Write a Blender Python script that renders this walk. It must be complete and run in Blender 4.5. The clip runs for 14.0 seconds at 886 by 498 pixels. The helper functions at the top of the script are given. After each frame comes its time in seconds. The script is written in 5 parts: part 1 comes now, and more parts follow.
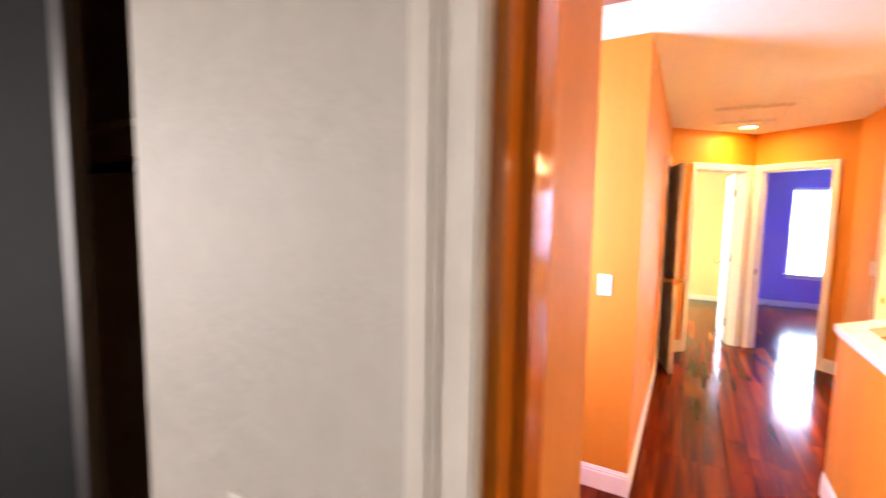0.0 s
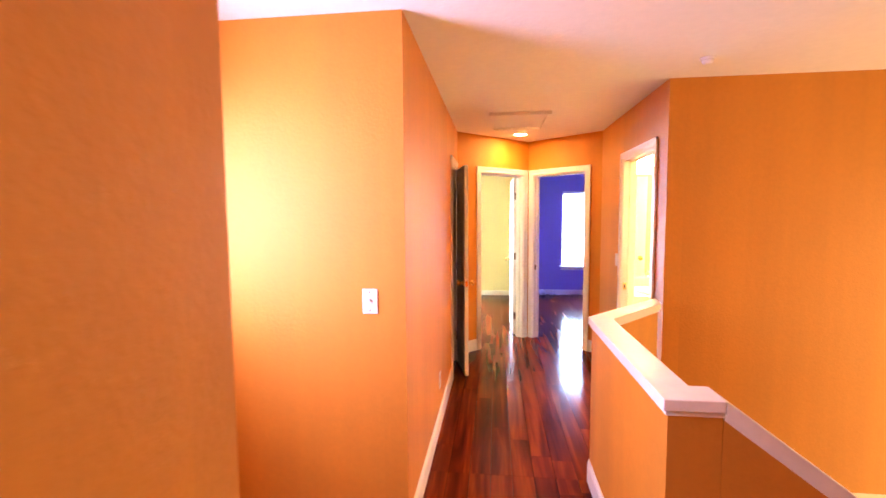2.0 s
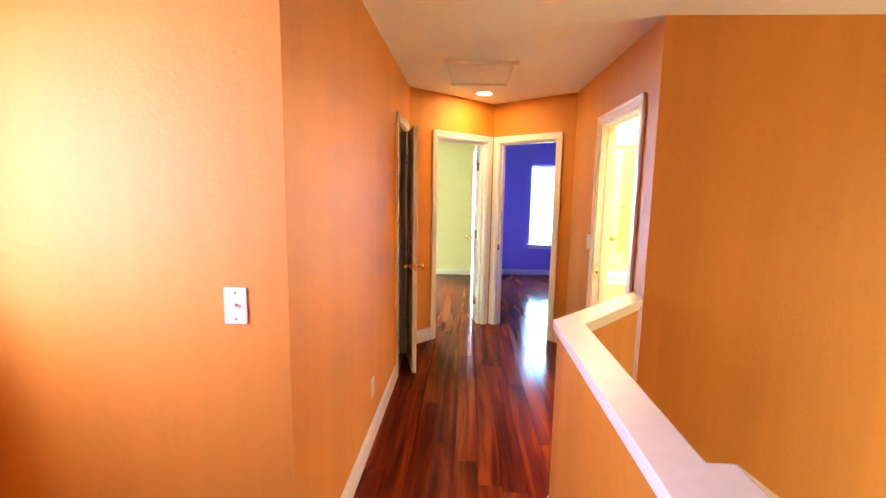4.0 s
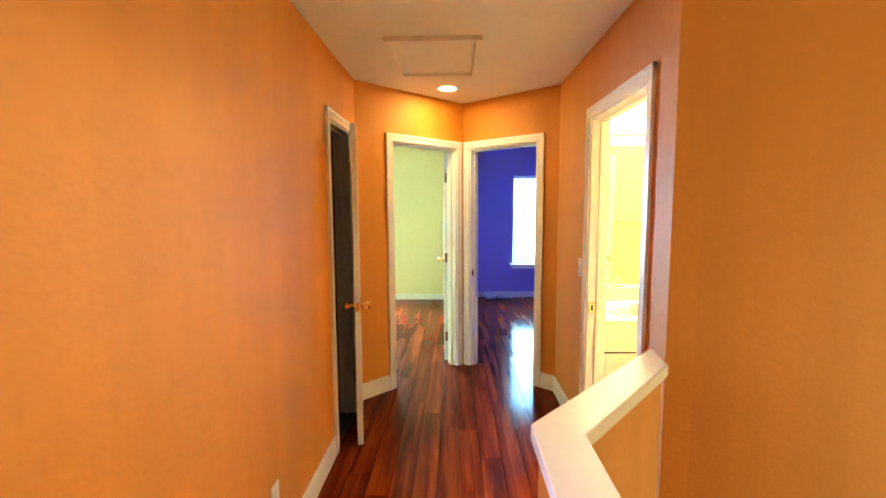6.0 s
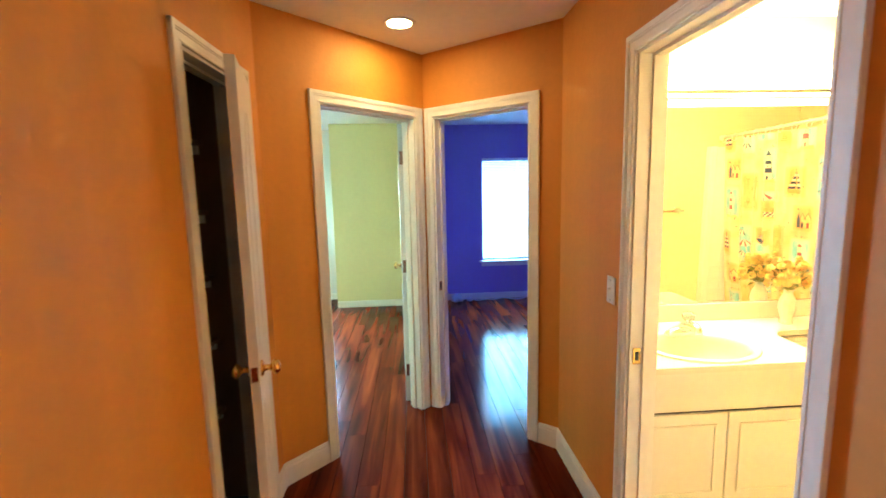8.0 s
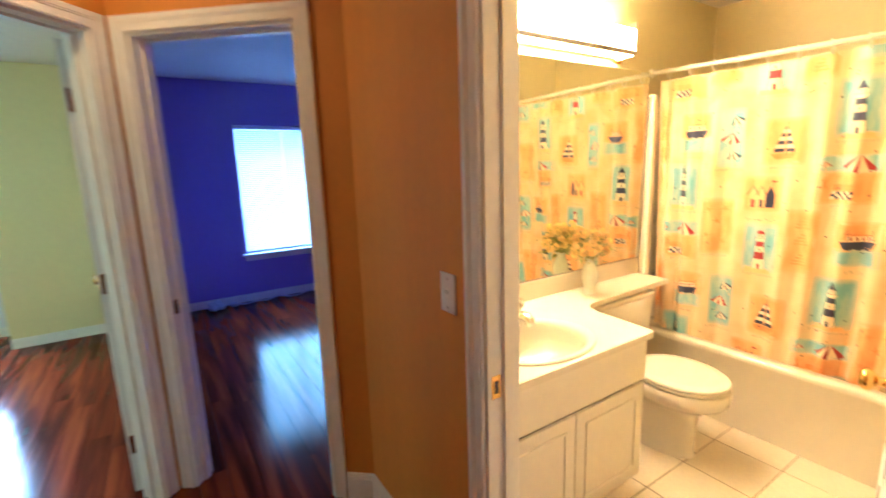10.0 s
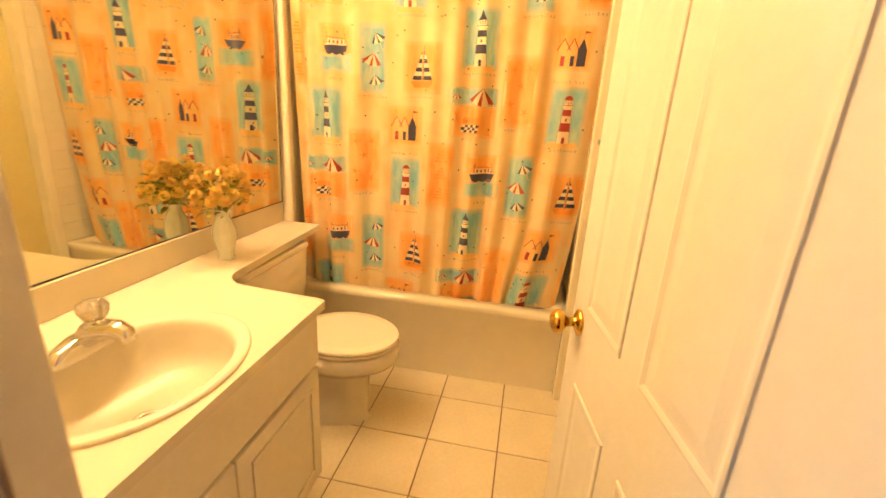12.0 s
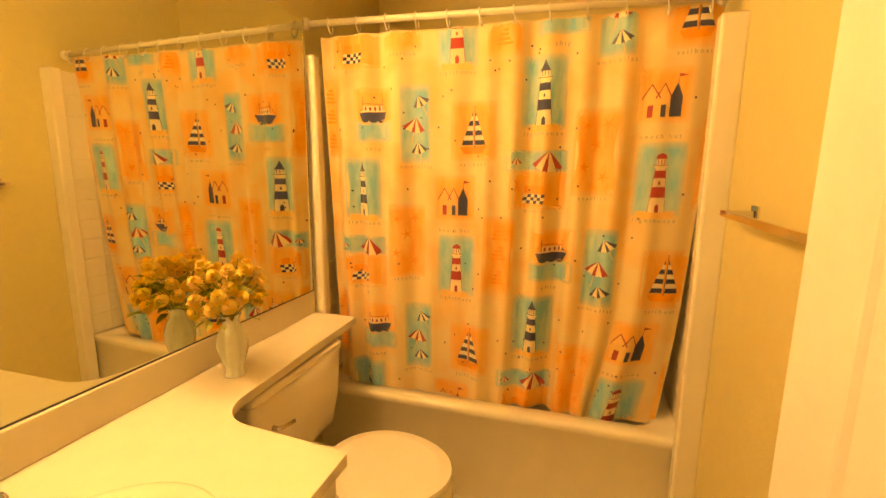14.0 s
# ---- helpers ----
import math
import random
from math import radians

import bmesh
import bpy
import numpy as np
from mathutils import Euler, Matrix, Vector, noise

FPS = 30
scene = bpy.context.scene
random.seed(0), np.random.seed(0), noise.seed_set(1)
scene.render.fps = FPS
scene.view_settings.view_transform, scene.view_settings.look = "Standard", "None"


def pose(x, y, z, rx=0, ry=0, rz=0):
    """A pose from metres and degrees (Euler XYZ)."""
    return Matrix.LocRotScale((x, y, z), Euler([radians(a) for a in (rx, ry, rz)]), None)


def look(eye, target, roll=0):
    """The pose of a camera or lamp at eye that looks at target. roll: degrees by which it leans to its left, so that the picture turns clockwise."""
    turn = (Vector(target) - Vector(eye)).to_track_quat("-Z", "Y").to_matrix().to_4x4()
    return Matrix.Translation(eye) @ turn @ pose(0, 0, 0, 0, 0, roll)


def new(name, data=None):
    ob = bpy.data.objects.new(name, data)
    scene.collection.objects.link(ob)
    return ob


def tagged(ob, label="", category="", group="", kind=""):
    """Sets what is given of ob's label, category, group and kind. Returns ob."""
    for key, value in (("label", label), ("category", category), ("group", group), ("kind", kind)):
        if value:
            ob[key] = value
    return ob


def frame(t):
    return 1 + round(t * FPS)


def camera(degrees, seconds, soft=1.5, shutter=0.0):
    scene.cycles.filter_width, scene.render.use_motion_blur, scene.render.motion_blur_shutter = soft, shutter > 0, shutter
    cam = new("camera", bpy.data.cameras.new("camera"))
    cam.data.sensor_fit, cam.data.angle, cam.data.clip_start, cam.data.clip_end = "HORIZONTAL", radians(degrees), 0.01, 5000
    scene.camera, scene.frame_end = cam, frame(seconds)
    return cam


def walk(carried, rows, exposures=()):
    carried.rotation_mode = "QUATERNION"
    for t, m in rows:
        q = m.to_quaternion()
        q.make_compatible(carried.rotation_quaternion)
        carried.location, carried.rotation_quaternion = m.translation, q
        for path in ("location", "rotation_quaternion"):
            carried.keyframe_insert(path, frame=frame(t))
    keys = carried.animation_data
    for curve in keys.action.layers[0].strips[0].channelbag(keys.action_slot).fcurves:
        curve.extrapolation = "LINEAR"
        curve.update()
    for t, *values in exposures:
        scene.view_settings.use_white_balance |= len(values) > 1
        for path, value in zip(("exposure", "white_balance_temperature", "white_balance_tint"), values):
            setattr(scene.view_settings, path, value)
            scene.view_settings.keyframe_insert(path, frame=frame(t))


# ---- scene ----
cam = camera(90.4, 14.0, shutter=0.5)
PATH = [
    (0, (0.215, -0.13, 1.555), (-0.756, 1.608, 1.369), 1.0),
    (0.5, (0.298, -0.006, 1.558), (-0.342, 1.882, 1.394), -0.6),
    (1, (0.35, 0.124, 1.555), (-0.024, 2.082, 1.39), -1.5),
    (1.5, (0.382, 0.256, 1.55), (0.054, 2.222, 1.38), -1.1),
    (2, (0.404, 0.405, 1.548), (0.169, 2.385, 1.395), -0.4),
    (2.5, (0.428, 0.574, 1.56), (0.254, 2.56, 1.398), -0.2),
    (3, (0.43, 0.745, 1.533), (0.291, 2.726, 1.291), 0.8),
    (3.2, (0.444, 0.801, 1.526), (0.314, 2.778, 1.255), 0.8),
    (5.5, (0.712, 1.656, 1.525), (0.645, 3.64, 1.278), 1.2),
    (6, (0.739, 1.873, 1.524), (0.684, 3.862, 1.325), -0.3),
    (6.5, (0.76, 2.131, 1.537), (0.701, 4.119, 1.325), -1.3),
    (7, (0.737, 2.396, 1.534), (0.691, 4.381, 1.289), -1.0),
    (7.2, (0.719, 2.512, 1.545), (0.695, 4.496, 1.291), -1.1),
    (9.3, (0.79, 3.511, 1.532), (1.457, 5.379, 1.277), -0.5),
    (9.5, (0.805, 3.571, 1.519), (1.595, 5.388, 1.248), -0.5),
    (10, (0.885, 3.711, 1.471), (1.951, 5.363, 1.102), -1.9),
    (10.5, (1.025, 3.855, 1.437), (2.4, 5.227, 0.959), -1.8),
    (11, (1.162, 3.967, 1.453), (2.777, 4.997, 0.878), 0.5),
    (11.5, (1.261, 4.066, 1.405), (3.064, 4.721, 0.839), 2.4),
    (12, (1.363, 4.108, 1.369), (3.237, 4.447, 0.76), 3.3),
    (12.5, (1.52, 4.156, 1.386), (3.394, 4.467, 0.76), 1.1),
    (13, (1.668, 4.186, 1.388), (3.541, 4.628, 0.846), -0.1),
    (13.5, (1.753, 4.214, 1.393), (3.632, 4.75, 0.964), -1.1),
    (14, (1.769, 4.226, 1.396), (3.648, 4.81, 1.037), 0.1),
]

# exposure follows the clip's camera, which closes down on its way to the bright bathroom
def key_exposures():
    return [(0.0, 1.3, 7900, 28), (0.5, 1.36, 8200, 33), (1.0, 1.12, 8300, 37), (2.0, 0.92, 7400, 33), (3.0, 0.68, 6500, 22), (5.5, 0.62, 6250, -6), (7.0, 0.28, 5850, -12),
            (9.5, -0.45, 5200, 4), (10.5, -0.9, 5250, 9), (11.0, -0.98, 5700, 10), (11.5, -1.16, 6150, 12), (12.0, -1.54, 7400, 12),
            (12.5, -1.84, 9100, 11), (13.0, -1.87, 10300, 12), (14.0, -1.92, 11300, 11)]


walk(cam, [(t, look(eye, target, roll)) for t, eye, target, roll in PATH], key_exposures())

# ---- world and light ----
world = bpy.data.worlds.new("sky")
scene.world = world
world.use_nodes = True
wn = world.node_tree
sky = wn.nodes.new("ShaderNodeTexSky")
sky.sky_type, sky.sun_disc, sky.sun_elevation, sky.sun_rotation = "NISHITA", False, radians(40), radians(200)
wn.links.new(sky.outputs[0], wn.nodes["Background"].inputs[0])
wn.nodes["Background"].inputs[1].default_value = 0.1


def area_lamp(name, m, w, h, power, colour, spread=180):
    data = bpy.data.lights.new(name, "AREA")
    data.shape, data.size, data.size_y, data.energy, data.color = "RECTANGLE", w, h, power, colour
    data.spread = radians(spread)
    ob = new(name, data)
    ob.matrix_world = m
    return ob


sun_data = bpy.data.lights.new("sun", "SUN")
sun_data.energy, sun_data.angle, sun_data.color = 2.0, radians(0.5), (1, 0.95, 0.88)
sun_ob = new("sun", sun_data)
sun_ob.matrix_world = look((0, 0, 30), (8, 18, 5))

DAY = (0.34, 0.63, 1.0)
# daylight in the window openings (each faces into its room)
area_lamp("nook_window_daylight", look((-1.25, 1.55, 1.56), (0, 1.58, 1.5)), 0.55, 0.76, 57, (0.56, 0.57, 1.0))
# warm lamp added in an assumed, unseen stairwell window to brighten the stair walls
area_lamp("stairwell_window_daylight", look((4.02, 2.75, 0.02), (0, 2.75, 0.02)), 1.3, 3.7, 45, (1.0, 0.77, 0.34))
area_lamp("purple_window_daylight", look((2.23, 9.36, 1.28), (2.23, 5, 1.28)), 1.06, 1.42, 300, DAY)
area_lamp("green_window_daylight", look((-1.1, 9.66, 1.36), (-1.1, 5, 1.36)), 0.95, 1.16, 1400, (0.46, 0.68, 1.0))
# added lamp in an unseen window, placed to light the grey wall and casing
area_lamp("bedroom_window_daylight", look((-2.75, -1.7, 1.45), (0, -1.7, 1.45)), 1.8, 1.4, 60, (0.86, 0.95, 1.0))

# ---- materials ----
def mat(name, colour, rough=0.5, metal=0.0, grain=0.0, scale=60.0, bump=0.0, bscale=200.0, coat=0.0, detail=4.0,
        stain=0.0, emit=None, strength=0.0, per_object=0.0, sheen=0.0):
    """Principled surface with colour variation at two scales and a fine relief."""
    m = bpy.data.materials.new(name)
    m.use_nodes = True
    nt = m.node_tree
    b = nt.nodes["Principled BSDF"]
    b.inputs["Base Color"].default_value = (*colour, 1)
    b.inputs["Roughness"].default_value = rough
    b.inputs["Metallic"].default_value = metal
    b.inputs["Coat Weight"].default_value = coat
    b.inputs["Coat Roughness"].default_value = 0.12
    if sheen:
        b.inputs["Sheen Weight"].default_value = sheen
    tc = nt.nodes.new("ShaderNodeTexCoord")
    last = None
    if grain or stain or per_object:
        rgb = nt.nodes.new("ShaderNodeRGB")
        rgb.outputs[0].default_value = (*colour, 1)
        last = rgb.outputs[0]
        for amount, sc in ((grain, scale), (stain, scale / 14)):
            if not amount:
                continue
            n = nt.nodes.new("ShaderNodeTexNoise")
            n.inputs["Scale"].default_value, n.inputs["Detail"].default_value = sc, detail
            nt.links.new(tc.outputs["Object"], n.inputs["Vector"])
            r = nt.nodes.new("ShaderNodeMapRange")
            r.inputs["From Min"].default_value, r.inputs["From Max"].default_value = 0.3, 0.7
            r.inputs["To Min"].default_value, r.inputs["To Max"].default_value = 1 - amount, 1 + amount
            nt.links.new(n.outputs[0], r.inputs["Value"])
            v = nt.nodes.new("ShaderNodeVectorMath")
            v.operation = "SCALE"
            nt.links.new(last, v.inputs[0])
            nt.links.new(r.outputs[0], v.inputs["Scale"])
            last = v.outputs[0]
        if per_object:
            oi = nt.nodes.new("ShaderNodeObjectInfo")
            r = nt.nodes.new("ShaderNodeMapRange")
            r.inputs["To Min"].default_value, r.inputs["To Max"].default_value = 1 - per_object, 1 + per_object
            nt.links.new(oi.outputs["Random"], r.inputs["Value"])
            v = nt.nodes.new("ShaderNodeVectorMath")
            v.operation = "SCALE"
            nt.links.new(last, v.inputs[0])
            nt.links.new(r.outputs[0], v.inputs["Scale"])
            last = v.outputs[0]
        nt.links.new(last, b.inputs["Base Color"])
    if bump:
        n = nt.nodes.new("ShaderNodeTexNoise")
        n.inputs["Scale"].default_value, n.inputs["Detail"].default_value = bscale, 3
        nt.links.new(tc.outputs["Object"], n.inputs["Vector"])
        bp = nt.nodes.new("ShaderNodeBump")
        bp.inputs["Strength"].default_value, bp.inputs["Distance"].default_value = bump, 0.004
        nt.links.new(n.outputs[0], bp.inputs["Height"])
        nt.links.new(bp.outputs[0], b.inputs["Normal"])
    if emit:
        b.inputs["Emission Color"].default_value = (*emit, 1)
        b.inputs["Emission Strength"].default_value = strength
    return m


M = {}
M["orange"] = mat("orange_wall_paint", (0.62, 0.238, 0.013), 0.68, grain=0.03, scale=30, stain=0.03, bump=0.32, bscale=60)
M["orange"].node_tree.nodes["Principled BSDF"].inputs["Specular IOR Level"].default_value = 0.75


def upright_bands(m, low, high):
    """Broad, faint upright bands that scale the paint colour between low and high."""
    nt = m.node_tree
    b = nt.nodes["Principled BSDF"]
    paint = b.inputs["Base Color"].links[0].from_socket
    tc = nt.nodes.new("ShaderNodeTexCoord")
    mp = nt.nodes.new("ShaderNodeMapping")
    mp.inputs["Scale"].default_value = (4.5, 4.5, 0.16)
    nt.links.new(tc.outputs["Object"], mp.inputs["Vector"])
    n = nt.nodes.new("ShaderNodeTexNoise")
    n.inputs["Scale"].default_value, n.inputs["Detail"].default_value = 1.0, 3
    nt.links.new(mp.outputs[0], n.inputs["Vector"])
    r = nt.nodes.new("ShaderNodeMapRange")
    r.inputs["From Min"].default_value, r.inputs["From Max"].default_value = 0.36, 0.64
    r.inputs["To Min"].default_value, r.inputs["To Max"].default_value = low, high
    nt.links.new(n.outputs[0], r.inputs["Value"])
    v = nt.nodes.new("ShaderNodeVectorMath")
    v.operation = "SCALE"
    nt.links.new(paint, v.inputs[0])
    nt.links.new(r.outputs[0], v.inputs["Scale"])
    nt.links.new(v.outputs[0], b.inputs["Base Color"])


upright_bands(M["orange"], 0.94, 1.05)
M["orange_gloss"] = mat("orange_gloss_paint", (0.66, 0.205, 0.022), 0.13, grain=0.03, scale=30)
M["ceiling"] = mat("ceiling_paint", (0.84, 0.82, 0.74), 0.75, grain=0.02, scale=20, bump=0.5, bscale=45)
M["trim"] = mat("white_trim_paint", (0.86, 0.83, 0.75), 0.42, grain=0.03, scale=25, stain=0.02, bump=0.05, bscale=120)
M["door"] = mat("white_door_paint", (0.77, 0.75, 0.69), 0.38, grain=0.02, scale=30, stain=0.02, bump=0.06, bscale=160)
M["grey_wall"] = mat("pale_grey_wall_paint", (0.62, 0.60, 0.55), 0.55, grain=0.03, scale=30, bump=0.3, bscale=75)
M["green"] = mat("pale_green_wall_paint", (0.80, 0.72, 0.37), 0.5, grain=0.02, scale=20, bump=0.3, bscale=75)
M["white_wall"] = mat("white_wall_paint", (0.78, 0.79, 0.80), 0.5, grain=0.02, scale=20, bump=0.3, bscale=75)
M["purple"] = mat("purple_wall_paint", (0.33, 0.24, 0.62), 0.45, grain=0.03, scale=20, bump=0.3, bscale=75)
M["cream"] = mat("cream_bath_paint", (0.64, 0.555, 0.29), 0.4, grain=0.02, scale=20, bump=0.3, bscale=75)
M["pale"] = mat("pale_stair_paint", (0.66, 0.64, 0.46), 0.5, grain=0.02, scale=20, bump=0.3, bscale=75)
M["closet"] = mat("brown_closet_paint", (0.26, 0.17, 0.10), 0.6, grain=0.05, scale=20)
# near-black for dark metal, and for shade painted into gaps and holes
M["dark"] = mat("dark_metal_and_recess_shade", (0.03, 0.03, 0.035), 0.4, grain=0.05)
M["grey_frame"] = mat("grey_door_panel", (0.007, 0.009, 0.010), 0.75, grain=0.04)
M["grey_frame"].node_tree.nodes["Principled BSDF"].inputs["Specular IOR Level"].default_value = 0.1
M["brass"] = mat("polished_brass", (0.80, 0.52, 0.15), 0.16, 1.0, grain=0.05, scale=40)
M["chrome"] = mat("chrome", (0.80, 0.80, 0.82), 0.08, 1.0)
M["nickel"] = mat("brushed_nickel", (0.55, 0.52, 0.47), 0.25, 1.0, grain=0.05)
M["drain"] = mat("worn_drain_metal", (0.42, 0.38, 0.32), 0.3, 1.0, grain=0.1)
M["plate"] = mat("white_plastic", (0.80, 0.78, 0.72), 0.3, grain=0.02)
M["marble"] = mat("cultured_marble", (0.82, 0.77, 0.66), 0.16, grain=0.02, scale=14, stain=0.02, coat=0.3)
M["porcelain"] = mat("white_porcelain", (0.82, 0.78, 0.70), 0.08, grain=0.01, coat=0.5)
M["basin"] = mat("washbasin_glaze", (0.83, 0.78, 0.67), 0.24, grain=0.01)
M["tub"] = mat("enamelled_tub", (0.87, 0.82, 0.70), 0.14, grain=0.02, scale=10, coat=0.4)
M["cabinet"] = mat("white_cabinet_paint", (0.82, 0.78, 0.68), 0.34, grain=0.02, scale=30, stain=0.02)
M["tile"] = mat("floor_tile_glaze", (0.80, 0.73, 0.59), 0.22, grain=0.04, scale=18, stain=0.04, bump=0.05, bscale=60, per_object=0.04)
M["grout"] = mat("brown_grout", (0.26, 0.19, 0.12), 0.9, grain=0.15, scale=90)
M["wall_tile"] = mat("wall_tile_glaze", (0.82, 0.77, 0.66), 0.12, grain=0.02, scale=20, per_object=0.02)
M["white_grout"] = mat("pale_grout", (0.78, 0.72, 0.60), 0.9, grain=0.1, scale=90)
M["slat"] = mat("blind_slat", (0.82, 0.84, 0.86), 0.45, grain=0.02)
M["bulb"] = mat("lit_frosted_glass", (1, 0.9, 0.7), 0.3, emit=(1.0, 0.63, 0.29), strength=190)
M["diffuser"] = mat("lit_diffuser", (1, 0.9, 0.7), 0.3, emit=(1.0, 0.63, 0.29), strength=235)
M["downlight"] = mat("lit_lamp_lens", (1, 0.9, 0.7), 0.3, emit=(1.0, 0.64, 0.29), strength=215)
M["vase"] = mat("celadon_ceramic", (0.87, 0.91, 0.85), 0.18, grain=0.04, scale=40, coat=0.4)
M["petal"] = mat("yellow_orange_petals", (1.0, 0.71, 0.27), 0.6, grain=0.08, scale=60, per_object=0.12)
M["petal"].node_tree.nodes["Principled BSDF"].inputs["Subsurface Weight"].default_value = 0.3
M["petal"].node_tree.nodes["Principled BSDF"].inputs["Subsurface Radius"].default_value = (0.02, 0.012, 0.004)
M["leaf"] = mat("flower_leaves", (0.33, 0.34, 0.09), 0.5, grain=0.25, scale=60, per_object=0.3)
M["acrylic"] = mat("clear_acrylic", (0.9, 0.9, 0.9), 0.05)
M["acrylic"].node_tree.nodes["Principled BSDF"].inputs["Transmission Weight"].default_value = 0.85
M["mirror"] = mat("mirror_silver", (0.91, 0.94, 0.84), 0.01, 1.0)
M["plastic_bag"] = mat("pale_plastic", (0.6, 0.62, 0.65), 0.3, grain=0.1)
M["rod"] = mat("white_rod_enamel", (0.82, 0.78, 0.68), 0.25, grain=0.02)


def wood_floor_material():
    m = bpy.data.materials.new("red_brown_laminate")
    m.use_nodes = True
    nt = m.node_tree
    b = nt.nodes["Principled BSDF"]
    tc = nt.nodes.new("ShaderNodeTexCoord")
    geo = nt.nodes.new("ShaderNodeNewGeometry")
    oi = nt.nodes.new("ShaderNodeObjectInfo")
    add = nt.nodes.new("ShaderNodeMath")
    nt.links.new(oi.outputs["Random"], add.inputs[0])
    nt.links.new(geo.outputs["Random Per Island"], add.inputs[1])
    off = nt.nodes.new("ShaderNodeCombineXYZ")
    mul = nt.nodes.new("ShaderNodeMath")
    mul.operation, mul.inputs[1].default_value = "MULTIPLY", 37.0
    nt.links.new(add.outputs[0], mul.inputs[0])
    for k in range(3):
        nt.links.new(mul.outputs[0], off.inputs[k])
    va = nt.nodes.new("ShaderNodeVectorMath")
    nt.links.new(geo.outputs["Position"], va.inputs[0])
    nt.links.new(off.outputs[0], va.inputs[1])
    mp = nt.nodes.new("ShaderNodeMapping")
    mp.inputs["Scale"].default_value = (11, 0.8, 1)
    nt.links.new(va.outputs[0], mp.inputs["Vector"])
    n1 = nt.nodes.new("ShaderNodeTexNoise")
    n1.inputs["Scale"].default_value, n1.inputs["Detail"].default_value, n1.inputs["Distortion"].default_value = 1.2, 4, 0.5
    nt.links.new(mp.outputs[0], n1.inputs["Vector"])
    ramp = nt.nodes.new("ShaderNodeValToRGB")
    e = ramp.color_ramp.elements
    e[0].position, e[0].color = 0.30, (0.038, 0.006, 0.002, 1)
    e[1].position, e[1].color = 0.72, (0.21, 0.035, 0.008, 1)
    mid = e.new(0.5)
    mid.color = (0.097, 0.013, 0.004, 1)
    nt.links.new(n1.outputs[0], ramp.inputs[0])
    r = nt.nodes.new("ShaderNodeMapRange")
    r.inputs["From Max"].default_value, r.inputs["To Min"].default_value, r.inputs["To Max"].default_value = 2.0, 0.75, 1.2
    nt.links.new(add.outputs[0], r.inputs["Value"])
    v = nt.nodes.new("ShaderNodeVectorMath")
    v.operation = "SCALE"
    nt.links.new(ramp.outputs[0], v.inputs[0])
    nt.links.new(r.outputs[0], v.inputs["Scale"])
    nt.links.new(v.outputs[0], b.inputs["Base Color"])
    b.inputs["Roughness"].default_value = 0.24
    b.inputs["Specular IOR Level"].default_value = 0.06
    rr = nt.nodes.new("ShaderNodeMapRange")
    rr.inputs["To Min"].default_value, rr.inputs["To Max"].default_value = 0.11, 0.19
    nt.links.new(n1.outputs[0], rr.inputs["Value"])
    nt.links.new(rr.outputs[0], b.inputs["Roughness"])
    bp = nt.nodes.new("ShaderNodeBump")
    bp.inputs["Strength"].default_value, bp.inputs["Distance"].default_value = 0.04, 0.002
    nt.links.new(n1.outputs[0], bp.inputs["Height"])
    nt.links.new(bp.outputs[0], b.inputs["Normal"])
    return m


M["wood"] = wood_floor_material()


# ---- mesh helpers ----
def mesh_of(name, bm, materials):
    me = bpy.data.meshes.new(name)
    bm.normal_update()
    bm.to_mesh(me)
    bm.free()
    for m in materials if isinstance(materials, (list, tuple)) else [materials]:
        me.materials.append(m)
    return me


def part(name, bm, material, parent=None, label="", m=None, smooth=False):
    """One mesh object, under its parent if it has one."""
    ob = new(name, mesh_of(name, bm, material))
    if smooth:
        for p in ob.data.polygons:
            p.use_smooth = True
    if parent:
        ob.parent = parent
    if m is not None:
        ob.matrix_basis = m
    if label:
        tagged(ob, label)
    return ob


def thing(name, m, label, category, group="", kind=""):
    ob = new(name)
    ob.empty_display_size = 0.1
    ob.matrix_basis = m
    return tagged(ob, label, category, group, kind)


def box(bm, x0, y0, z0, x1, y1, z1, bevel=0.0, mi=0, seg=2):
    r = bmesh.ops.create_cube(bm, size=1)
    vs = r["verts"]
    for v in vs:
        v.co = Vector(((x0 + x1) / 2 + v.co.x * (x1 - x0), (y0 + y1) / 2 + v.co.y * (y1 - y0), (z0 + z1) / 2 + v.co.z * (z1 - z0)))
    fs = {f for v in vs for f in v.link_faces}
    for f in fs:
        f.material_index = mi
    if bevel:
        bmesh.ops.bevel(bm, geom=list({e for v in vs for e in v.link_edges}), offset=bevel, segments=seg, affect="EDGES", profile=0.5)
    return bm


def boxes(*items, bevel=0.0):
    bm = bmesh.new()
    for it in items:
        box(bm, *it, bevel=bevel)
    return bm


def lathe(profile, seg=32, sx=1.0, sy=1.0, flute=0.0, nflute=10):
    """Turned body from (radius, height) pairs round the z axis."""
    bm = bmesh.new()
    rings = []
    for r, z in profile:
        ring = []
        for i in range(seg):
            a = 2 * math.pi * i / seg
            k = r * (1 + flute * math.cos(nflute * a))
            ring.append(bm.verts.new((k * math.cos(a) * sx, k * math.sin(a) * sy, z)))
        rings.append(ring)
    for a, b in zip(rings, rings[1:]):
        for i in range(seg):
            bm.faces.new((a[i], a[(i + 1) % seg], b[(i + 1) % seg], b[i]))
    if profile[0][0] > 1e-4:
        bm.faces.new(rings[0][::-1])
    if profile[-1][0] > 1e-4:
        bm.faces.new(rings[-1])
    bmesh.ops.remove_doubles(bm, verts=bm.verts, dist=1e-6)
    return bm


